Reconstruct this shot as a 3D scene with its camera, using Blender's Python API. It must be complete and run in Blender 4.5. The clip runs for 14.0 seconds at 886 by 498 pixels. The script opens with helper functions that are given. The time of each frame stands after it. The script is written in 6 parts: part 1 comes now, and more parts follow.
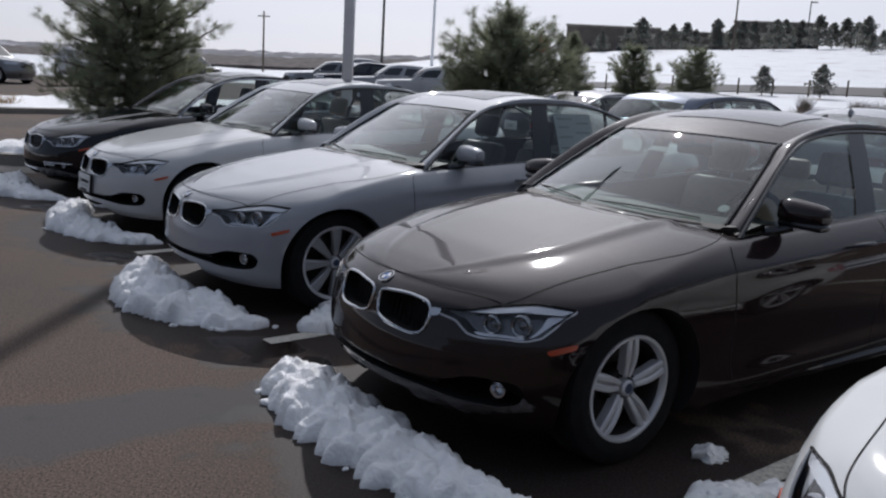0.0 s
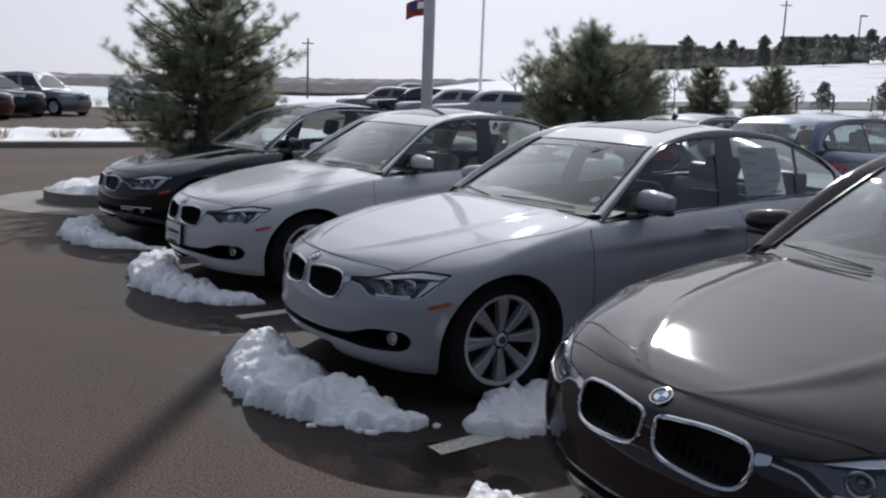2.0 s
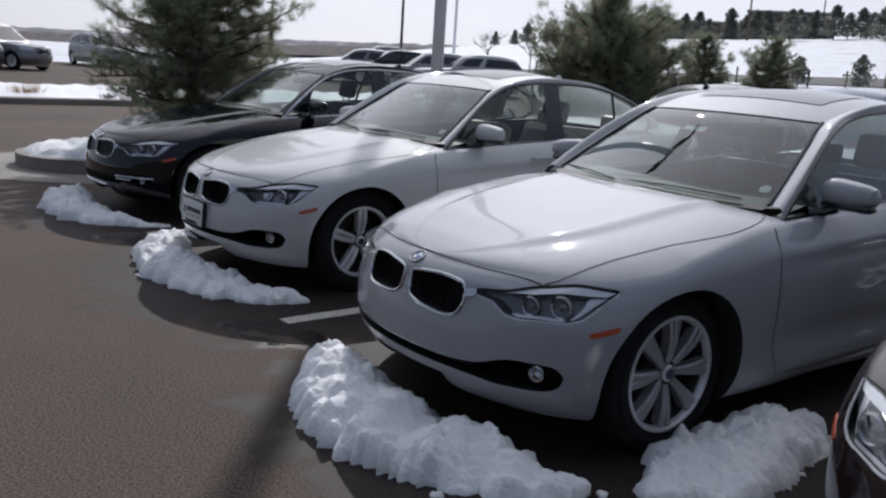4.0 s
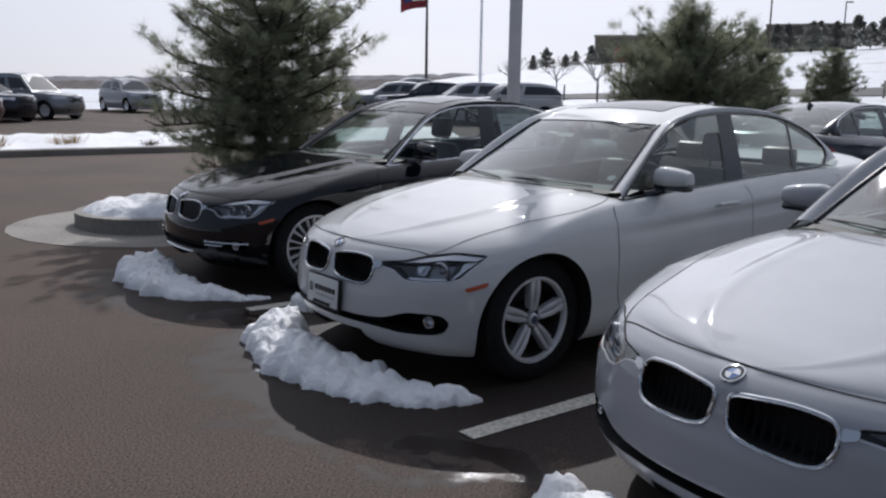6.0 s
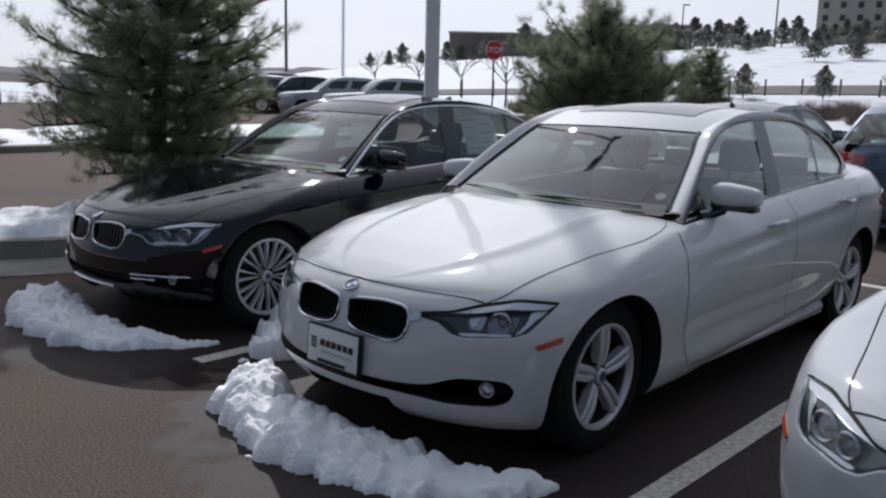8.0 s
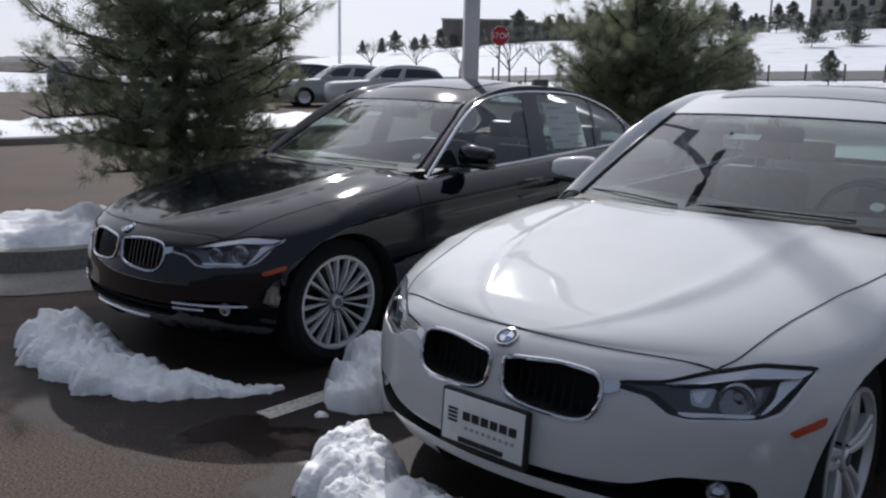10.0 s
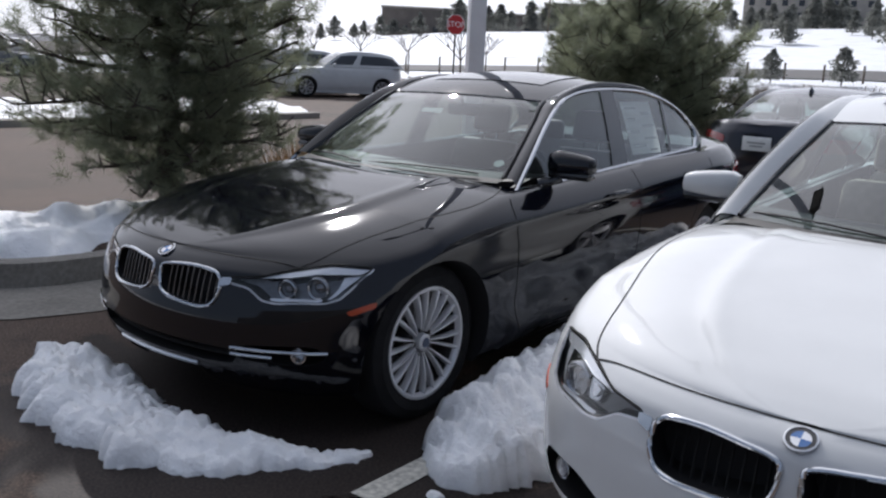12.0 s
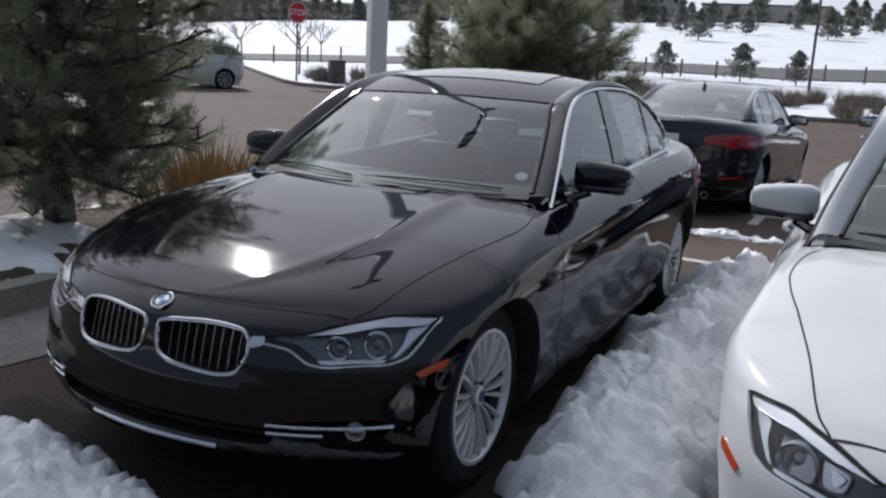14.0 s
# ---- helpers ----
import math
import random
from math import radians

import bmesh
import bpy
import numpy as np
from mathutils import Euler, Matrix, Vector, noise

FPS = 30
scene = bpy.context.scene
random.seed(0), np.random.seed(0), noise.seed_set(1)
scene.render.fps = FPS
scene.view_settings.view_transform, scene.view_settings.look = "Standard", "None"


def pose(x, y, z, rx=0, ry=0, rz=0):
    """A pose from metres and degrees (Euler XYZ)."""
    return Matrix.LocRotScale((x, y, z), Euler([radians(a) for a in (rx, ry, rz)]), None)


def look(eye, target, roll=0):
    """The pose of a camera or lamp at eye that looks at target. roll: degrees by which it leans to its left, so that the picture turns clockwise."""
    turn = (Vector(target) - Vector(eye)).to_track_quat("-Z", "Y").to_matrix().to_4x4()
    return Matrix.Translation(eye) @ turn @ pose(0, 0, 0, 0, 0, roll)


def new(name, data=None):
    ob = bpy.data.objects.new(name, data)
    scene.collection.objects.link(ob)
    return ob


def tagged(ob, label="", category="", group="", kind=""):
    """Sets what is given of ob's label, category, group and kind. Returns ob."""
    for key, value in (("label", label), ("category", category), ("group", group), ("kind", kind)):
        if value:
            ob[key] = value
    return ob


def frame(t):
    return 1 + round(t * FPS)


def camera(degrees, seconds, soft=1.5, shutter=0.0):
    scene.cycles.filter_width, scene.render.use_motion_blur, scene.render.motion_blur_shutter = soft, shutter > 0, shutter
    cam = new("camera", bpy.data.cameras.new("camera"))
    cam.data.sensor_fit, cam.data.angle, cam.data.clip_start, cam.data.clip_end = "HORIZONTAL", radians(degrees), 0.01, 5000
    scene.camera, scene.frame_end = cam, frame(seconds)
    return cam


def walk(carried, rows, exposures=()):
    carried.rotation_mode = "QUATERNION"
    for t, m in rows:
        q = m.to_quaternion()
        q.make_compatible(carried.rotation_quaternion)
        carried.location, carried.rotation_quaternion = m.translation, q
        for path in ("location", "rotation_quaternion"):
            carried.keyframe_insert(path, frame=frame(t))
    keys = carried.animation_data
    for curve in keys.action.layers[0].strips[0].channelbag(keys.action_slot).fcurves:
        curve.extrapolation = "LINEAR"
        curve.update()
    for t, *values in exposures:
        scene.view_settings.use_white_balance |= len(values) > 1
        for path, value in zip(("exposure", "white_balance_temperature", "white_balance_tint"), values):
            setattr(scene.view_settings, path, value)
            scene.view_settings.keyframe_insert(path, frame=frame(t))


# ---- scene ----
cam = camera(53.98, 14.0, soft=2.3)
ROWS = [
    (0, 0.128, 0.209, 1.499, 78.81, -3.24, 1.97),
    (0.5, -0.066, 0.467, 1.526, 80.01, -2.16, 1.98),
    (1, -0.221, 0.765, 1.491, 79.19, -2.05, 2.70),
    (1.5, -0.419, 1.018, 1.509, 79.68, -1.96, 4.69),
    (2, -0.662, 1.253, 1.513, 80.15, -2.08, 4.55),
    (2.2, -0.757, 1.341, 1.506, 79.67, -2.32, 3.43),
    (4.3, -1.588, 2.474, 1.426, 78.06, -3.57, 2.19),
    (4.5, -1.661, 2.593, 1.431, 78.35, -3.35, 3.07),
    (5, -1.881, 2.864, 1.437, 78.29, -3.30, 3.62),
    (5.5, -2.161, 3.053, 1.458, 79.70, -1.87, 3.09),
    (6, -2.362, 3.323, 1.438, 79.87, -0.90, 3.26),
    (6.5, -2.559, 3.599, 1.441, 80.25, -0.04, 4.65),
    (7, -2.760, 3.861, 1.440, 79.56, -2.20, 1.30),
    (7.2, -2.866, 3.941, 1.451, 79.80, -2.07, -0.72),
    (9.3, -3.444, 4.987, 1.405, 79.17, -1.77, -8.60),
    (9.5, -3.493, 5.093, 1.393, 79.06, -1.86, -8.14),
    (10, -3.638, 5.338, 1.410, 78.97, -1.15, -6.80),
    (10.5, -3.819, 5.572, 1.387, 79.17, -2.59, -8.32),
    (11, -3.988, 5.760, 1.401, 78.17, -2.11, -11.78),
    (11.5, -4.120, 5.995, 1.409, 78.44, -1.73, -11.23),
    (12, -4.254, 6.212, 1.406, 78.37, -2.62, -10.88),
    (12.5, -4.450, 6.412, 1.416, 78.59, -2.30, -14.68),
    (13, -4.589, 6.593, 1.406, 78.24, -2.69, -18.07),
    (13.5, -4.712, 6.817, 1.427, 78.19, -1.33, -20.32),
    (14, -4.859, 7.019, 1.403, 78.25, -3.04, -22.06),
]
walk(cam, [(row[0], pose(*row[1:])) for row in ROWS], [(0, -0.18, 6170, 13), (2, -0.12, 6170, 13), (5, -0.06, 6170, 13), (9.5, -0.10, 6170, 13), (11.5, 0.16, 6170, 13), (12.5, 0.42, 6170, 13), (13.2, 0.27, 6170, 13), (14, 0.17, 6170, 13)])

# ---- light ----
SUN_AZ, SUN_EL = 0.5, 36.0     # degrees clockwise from +y, and above the horizon
world = bpy.data.worlds.new("sky")
scene.world = world
world.use_nodes = True
wn, wl = world.node_tree.nodes, world.node_tree.links
wn.clear()
w_out, w_bg, w_sky, w_mix = wn.new("ShaderNodeOutputWorld"), wn.new("ShaderNodeBackground"), wn.new("ShaderNodeTexSky"), wn.new("ShaderNodeMix")
w_sky.sky_type, w_sky.sun_disc = "NISHITA", False
w_sky.sun_elevation, w_sky.sun_rotation = radians(SUN_EL), radians(SUN_AZ)
w_sky.air_density, w_sky.dust_density, w_sky.ozone_density = 1.0, 1.0, 1.0
w_co, w_map, w_noise, w_ramp = wn.new("ShaderNodeTexCoord"), wn.new("ShaderNodeMapping"), wn.new("ShaderNodeTexNoise"), wn.new("ShaderNodeValToRGB")
w_map.inputs["Scale"].default_value = (1.0, 1.0, 4.5)
w_noise.inputs["Scale"].default_value, w_noise.inputs["Detail"].default_value = 1.6, 6.0
w_ramp.color_ramp.elements[0].position, w_ramp.color_ramp.elements[1].position = 0.25, 0.60
w_ramp.color_ramp.elements[0].color, w_ramp.color_ramp.elements[1].color = (0.80, 0.80, 0.80, 1), (0.97, 0.97, 0.97, 1)
w_mix.data_type = "RGBA"
wl.new(w_co.outputs["Generated"], w_map.inputs["Vector"])
wl.new(w_map.outputs["Vector"], w_noise.inputs["Vector"])
wl.new(w_noise.outputs["Fac"], w_ramp.inputs["Fac"])
# the thin cloud is brightest towards the sun and dims to blue-grey away from it
w_dot, w_fade, w_cloud = wn.new("ShaderNodeVectorMath"), wn.new("ShaderNodeMapRange"), wn.new("ShaderNodeMix")
w_dot.operation, w_cloud.data_type = "DOT_PRODUCT", "RGBA"
w_cloud.inputs["A"].default_value, w_cloud.inputs["B"].default_value = (1.9, 2.25, 2.9, 1), (9.9, 10.0, 10.5, 1)
w_dot.inputs[1].default_value = (math.sin(radians(SUN_AZ)) * math.cos(radians(SUN_EL)), math.cos(radians(SUN_AZ)) * math.cos(radians(SUN_EL)), math.sin(radians(SUN_EL)))
w_fade.inputs["From Min"].default_value, w_fade.inputs["From Max"].default_value = 0.20, 0.93
w_fade.inputs["To Min"].default_value, w_fade.inputs["To Max"].default_value = 0.0, 1.0
wl.new(w_co.outputs["Generated"], w_dot.inputs[0])
wl.new(w_dot.outputs["Value"], w_fade.inputs["Value"])
wl.new(w_fade.outputs["Result"], w_cloud.inputs["Factor"])
wl.new(w_cloud.outputs["Result"], w_mix.inputs["B"])
wl.new(w_ramp.outputs["Color"], w_mix.inputs["Factor"])
wl.new(w_sky.outputs["Color"], w_mix.inputs["A"])
wl.new(w_mix.outputs["Result"], w_bg.inputs["Color"])
wl.new(w_bg.outputs["Background"], w_out.inputs["Surface"])
w_bg.inputs["Strength"].default_value = 0.10
sun = new("sun", bpy.data.lights.new("sun", "SUN"))
sun.data.energy, sun.data.angle, sun.data.color = 3.1, radians(0.6), (1.0, 0.965, 0.92)
sa, se = radians(SUN_AZ), radians(SUN_EL)
sun.matrix_basis = look((60 * math.sin(sa) * math.cos(se), 60 * math.cos(sa) * math.cos(se), 60 * math.sin(se)), (0, 0, 0))


# ---- materials ----
def material(name, base, rough=0.5, metal=0.0, coat=0.0, spec=0.5, grain=None, bump=None, second=None, emit=None, coatrough=0.03):
    """A principled material; grain: (scale, amount) varies the colour, second: (scale, colour, low, high) blends stains in, bump: (scale, strength, distance)."""
    m = bpy.data.materials.new(name)
    m.use_nodes = True
    n, l = m.node_tree.nodes, m.node_tree.links
    b = n["Principled BSDF"]
    b.inputs["Base Color"].default_value = (*base, 1)
    b.inputs["Roughness"].default_value, b.inputs["Metallic"].default_value = rough, metal
    b.inputs["Coat Weight"].default_value, b.inputs["Coat Roughness"].default_value = coat, coatrough
    b.inputs["Specular IOR Level"].default_value = spec
    co = n.new("ShaderNodeTexCoord")
    colour = None
    if second:
        t, r, x = n.new("ShaderNodeTexNoise"), n.new("ShaderNodeMapRange"), n.new("ShaderNodeMix")
        t.inputs["Scale"].default_value, t.inputs["Detail"].default_value = second[0], 5
        r.inputs["From Min"].default_value, r.inputs["From Max"].default_value = second[2], second[3]
        x.data_type = "RGBA"
        x.inputs["A"].default_value, x.inputs["B"].default_value = (*base, 1), (*second[1], 1)
        l.new(co.outputs["Object"], t.inputs["Vector"])
        l.new(t.outputs["Fac"], r.inputs["Value"])
        l.new(r.outputs["Result"], x.inputs["Factor"])
        colour = x.outputs["Result"]
    if grain:
        t, r, x = n.new("ShaderNodeTexNoise"), n.new("ShaderNodeMapRange"), n.new("ShaderNodeMix")
        t.inputs["Scale"].default_value, t.inputs["Detail"].default_value = grain[0], 4
        r.inputs["From Min"].default_value, r.inputs["From Max"].default_value = 0.3, 0.7
        r.inputs["To Min"].default_value, r.inputs["To Max"].default_value = 1 - grain[1], 1 + grain[1]
        x.data_type, x.blend_type = "RGBA", "MULTIPLY"
        x.inputs["Factor"].default_value = 1.0
        x.inputs["A"].default_value = (*base, 1)
        if colour:
            l.new(colour, x.inputs["A"])
        l.new(co.outputs["Object"], t.inputs["Vector"])
        l.new(t.outputs["Fac"], r.inputs["Value"])
        l.new(r.outputs["Result"], x.inputs["B"])
        colour = x.outputs["Result"]
    if colour:
        l.new(colour, b.inputs["Base Color"])
    if bump:
        t, u = n.new("ShaderNodeTexNoise"), n.new("ShaderNodeBump")
        t.inputs["Scale"].default_value, t.inputs["Detail"].default_value = bump[0], 5
        u.inputs["Strength"].default_value, u.inputs["Distance"].default_value = bump[1], bump[2]
        l.new(co.outputs["Object"], t.inputs["Vector"])
        l.new(t.outputs["Fac"], u.inputs["Height"])
        l.new(u.outputs["Normal"], b.inputs["Normal"])
    if emit:
        b.inputs["Emission Color"].default_value, b.inputs["Emission Strength"].default_value = (*base, 1), emit
    return m


def paint(name, base, metal=0.0, rough=0.35, spec=0.12, flake=0.06):
    """Car paint under clear coat, with metal flake and a thin film of road dust."""
    return material(name, base, rough, metal, 1.0, spec, grain=(900, flake), second=(2.3, tuple(c * 0.9 + 0.002 for c in base), 0.45, 0.75), coatrough=0.045)


def glass(name, tint, gloss=0.9, rough=0.01, low=0.08):
    m = bpy.data.materials.new(name)
    m.use_nodes = True
    n, l = m.node_tree.nodes, m.node_tree.links
    n.clear()
    o, x, tr, gl, fr, po, mul = (n.new("ShaderNode" + k) for k in ("OutputMaterial", "MixShader", "BsdfTransparent", "BsdfGlossy", "LayerWeight", "Math", "Math"))
    tr.inputs["Color"].default_value = (*tint, 1)
    gl.inputs["Roughness"].default_value, gl.inputs["Color"].default_value = rough, (gloss, gloss, gloss, 1)
    fr.inputs["Blend"].default_value = 0.5
    po.operation, mul.operation = "POWER", "MULTIPLY_ADD"
    po.inputs[1].default_value = 3.0
    mul.inputs[1].default_value, mul.inputs[2].default_value = 0.90, low
    l.new(fr.outputs["Facing"], po.inputs[0])
    l.new(po.outputs["Value"], mul.inputs[0])
    l.new(mul.outputs["Value"], x.inputs["Fac"])
    l.new(tr.outputs["BSDF"], x.inputs[1])
    l.new(gl.outputs["BSDF"], x.inputs[2])
    l.new(x.outputs["Shader"], o.inputs["Surface"])
    return m


M_BROWN = paint("brown_paint", (0.0135, 0.0075, 0.0080), 0.10, 0.5, 0.02)
M_SILVER = paint("silver_paint", (0.345, 0.36, 0.385), 0.18, 0.65)
M_WHITE = paint("white_paint", (0.565, 0.575, 0.575), 0.0, 0.6, 0.12, flake=0.02)
M_BLACK = paint("black_paint", (0.0022, 0.0028, 0.0058), 0.0, 0.6, 0.0)
M_NAVY = paint("dark_blue_paint", (0.012, 0.014, 0.024), 0.4, 0.3)
M_BLUEGREY = paint("blue_grey_paint", (0.10, 0.13, 0.19), 0.6, 0.35)
M_GREYP = paint("grey_paint", (0.25, 0.26, 0.27), 0.6, 0.4)
M_MAROON = paint("maroon_paint", (0.07, 0.012, 0.014), 0.3, 0.35)
M_TRIM = material("black_trim", (0.007, 0.007, 0.008), 0.7, grain=(60, 0.2))
M_GLOSSBLACK = material("gloss_black_trim", (0.008, 0.008, 0.009), 0.12, coat=0.6)
M_RUBBER = material("tyre_rubber", (0.010, 0.010, 0.011), 0.85, spec=0.25, grain=(25, 0.3), bump=(180, 0.25, 0.003))
M_ALLOY = material("silver_alloy", (0.66, 0.66, 0.68), 0.28, 0.35, grain=(14, 0.06))
M_SATIN = material("satin_alloy", (0.36, 0.36, 0.375), 0.4, 0.45, grain=(14, 0.06))
M_DISCSHADE = material("brake_steel_and_shade", (0.035, 0.032, 0.031), 0.5, 0.6, grain=(20, 0.2))
M_CHROME = material("chrome", (0.58, 0.59, 0.61), 0.12, 1.0)
M_DARKCHROME = material("dark_chrome", (0.22, 0.22, 0.23), 0.2, 1.0)
M_SEAM = material("panel_gap", (0.004, 0.004, 0.004), 0.9)
M_LENS = glass("lamp_lens", (0.95, 0.96, 0.97), low=0.035)
M_GLASS = glass("window_glass", (0.46, 0.57, 0.54), low=0.075, rough=0.015)
M_SIDEGLASS = glass("side_glass", (0.76, 0.81, 0.80), low=0.06)
M_DARKGLASS = glass("tinted_glass", (0.14, 0.15, 0.16))
M_AMBER = material("amber_reflector", (0.42, 0.055, 0.012), 0.25, coat=0.6)
M_RED = material("red_lamp", (0.30, 0.006, 0.008), 0.15, coat=0.8)
M_HOUSING = material("lamp_housing", (0.16, 0.165, 0.175), 0.35, 0.6, grain=(40, 0.2))
M_LAMPRING = material("lamp_ring_metal", (0.42, 0.43, 0.45), 0.22, 1.0)
M_REFL = material("lamp_bowl", (0.72, 0.73, 0.75), 0.22, 0.6)
M_LEATHER = material("beige_leather", (0.36, 0.31, 0.25), 0.5, grain=(30, 0.1), bump=(120, 0.2, 0.004))
M_LEATHERBLACK = material("black_leather", (0.020, 0.020, 0.021), 0.45, grain=(30, 0.1), bump=(120, 0.2, 0.004))
M_DASH = material("dashboard_plastic", (0.020, 0.020, 0.021), 0.6, grain=(80, 0.15))
M_PAPER = material("white_paper", (0.74, 0.76, 0.74), 0.8, grain=(20, 0.04))
M_SHEET = bpy.data.materials.new("thin_paper")
M_SHEET.use_nodes = True
sn, sl = M_SHEET.node_tree.nodes, M_SHEET.node_tree.links
sn.clear()
s_out, s_mix, s_dif, s_tra = (sn.new("ShaderNode" + k) for k in ("OutputMaterial", "MixShader", "BsdfDiffuse", "BsdfTranslucent"))
s_dif.inputs["Color"].default_value = s_tra.inputs["Color"].default_value = (0.86, 0.90, 0.88, 1)
sl.new(s_dif.outputs["BSDF"], s_mix.inputs[1])
sl.new(s_tra.outputs["BSDF"], s_mix.inputs[2])
sl.new(s_mix.outputs["Shader"], s_out.inputs["Surface"])
M_INK = material("grey_print", (0.36, 0.38, 0.38), 0.8)
M_INKBLACK = material("black_print", (0.02, 0.02, 0.02), 0.7)
M_BLUE = material("badge_blue", (0.04, 0.13, 0.34), 0.25, coat=0.6)
M_CAP = material("cap_blue", (0.05, 0.07, 0.12), 0.3, coat=0.5)
M_BADGEWHITE = material("badge_white", (0.75, 0.76, 0.78), 0.25, coat=0.6)


# ---- mesh helpers ----
def part(name, bm, mat, parent=None, label="", smooth=True, angle=35):
    """Links a bmesh as one mesh object under a thing or a part."""
    me = bpy.data.meshes.new(name)
    bm.normal_update()
    bm.to_mesh(me)
    bm.free()
    for m in (mat if isinstance(mat, (list, tuple)) else [mat]):
        me.materials.append(m)
    return shaded(name, me, parent, label, smooth, angle)


def shaded(name, me, parent=None, label="", smooth=True, angle=35):
    if smooth and len(me.polygons):
        me.polygons.foreach_set("use_smooth", [True] * len(me.polygons))
        me.set_sharp_from_angle(angle=radians(angle))
    ob = new(name, me)
    ob.parent = parent
    if label:
        ob["label"] = label
    return ob


def thing(name, m, label, category, group="", kind=""):
    ob = new(name)
    ob.matrix_basis = m
    return tagged(ob, label, category, group, kind)


def grid_faces(bm, rows, close=False):
    """Quads between rows of points; close joins each row's end to its start."""
    vs = [[bm.verts.new(p) for p in row] for row in rows]
    for a, b in zip(vs, vs[1:]):
        k = len(a)
        for j in range(k if close else k - 1):
            bm.faces.new((a[j], a[(j + 1) % k], b[(j + 1) % k], b[j]))
    return vs


def box(bm, lo, hi, bevel=0.0, m=None):
    vs = bmesh.ops.create_cube(bm, size=1.0)["verts"]
    for v in vs:
        v.co = Vector([lo[k] + (v.co[k] + 0.5) * (hi[k] - lo[k]) for k in range(3)])
    if bevel:
        es = list({e for v in vs for e in v.link_edges})
        vs = [x for x in bmesh.ops.bevel(bm, geom=es, offset=bevel, segments=2, affect="EDGES", profile=0.5)["verts"]]
        vs = list({v for f in {f for v in vs for f in v.link_faces} for v in f.verts})
    if m:
        bmesh.ops.transform(bm, matrix=m, verts=vs)
    return vs


def tube(bm, pts, r, n=8, closed=False, flat=1.0):
    """A tube of radius r (or radii) along points."""
    pts = [Vector(p) for p in pts]
    k = len(pts)
    rad = [float(v) for v in r] if isinstance(r, (list, tuple)) else [float(r)] * k
    rows, up = [], Vector((0, 0, 1))
    for i, p in enumerate(pts):
        a = pts[(i - 1) % k] if closed or i else p
        b = pts[(i + 1) % k] if closed or i < k - 1 else p
        d = (b - a).normalized()
        s = d.cross(up)
        s = s.normalized() if s.length > 1e-3 else d.cross(Vector((0, 1, 0))).normalized()
        u = s.cross(d).normalized()
        rows.append([p + rad[i] * (math.cos(q) * s + flat * math.sin(q) * u) for q in (2 * math.pi * j / n for j in range(n))])
    if closed:
        rows.append(rows[0])
    vs = grid_faces(bm, rows, True)
    if not closed:
        bm.faces.new(vs[0][::-1])
        bm.faces.new(vs[-1])
    return vs


def lathe(bm, prof, n=40, axis="x", centre=(0, 0, 0)):
    """Turns a profile of (along the axis, radius) round the axis."""
    rows = []
    for j in range(n):
        q = 2 * math.pi * j / n
        c, s = math.cos(q), math.sin(q)
        if axis == "x":
            rows.append([(centre[0] + a, centre[1] + r * c, centre[2] + r * s) for a, r in prof])
        else:
            rows.append([(centre[0] + r * c, centre[1] + r * s, centre[2] + a) for a, r in prof])
    rows.append(rows[0])
    grid_faces(bm, rows)
    bmesh.ops.remove_doubles(bm, verts=bm.verts, dist=1e-6)
    bmesh.ops.recalc_face_normals(bm, faces=bm.faces)


def smooth_loop(pts, n=48):
    """Points of a closed smooth curve through 2D or 3D points (Catmull-Rom), evenly spread in parameter."""
    k, out = len(pts), []
    for i in range(n):
        t = i * k / n
        j, f = int(t), t - int(t)
        p = [np.array(pts[(j + q) % k], float) for q in (-1, 0, 1, 2)]
        out.append(0.5 * (2 * p[1] + (p[2] - p[0]) * f + (2 * p[0] - 5 * p[1] + 4 * p[2] - p[3]) * f * f + (3 * p[1] - p[0] - 3 * p[2] + p[3]) * f ** 3))
    return out


def curve(pts, n):
    """n points of a smooth open curve through the given ones."""
    pts = [np.array(p, float) for p in pts]
    pts = [2 * pts[0] - pts[1]] + pts + [2 * pts[-1] - pts[-2]]
    k, out = len(pts) - 3, []
    for i in range(n):
        t = i * k / (n - 1)
        j = min(int(t), k - 1)
        f = t - j
        p = pts[j:j + 4]
        out.append(0.5 * (2 * p[1] + (p[2] - p[0]) * f + (2 * p[0] - 5 * p[1] + 4 * p[2] - p[3]) * f * f + (3 * p[1] - p[0] - 3 * p[2] + p[3]) * f ** 3))
    return out


def rounded(pts, r=0.25, n=5):
    """A polygon with its corners cut round; r is the share of each side."""
    pts, out = [np.array(p, float) for p in pts], []
    for i, p in enumerate(pts):
        a, b = pts[i - 1], pts[(i + 1) % len(pts)]
        a, b = p + (a - p) * r, p + (b - p) * r
        for j in range(n):
            t = j / (n - 1)
            out.append((1 - t) ** 2 * a + 2 * t * (1 - t) * p + t * t * b)
    return out


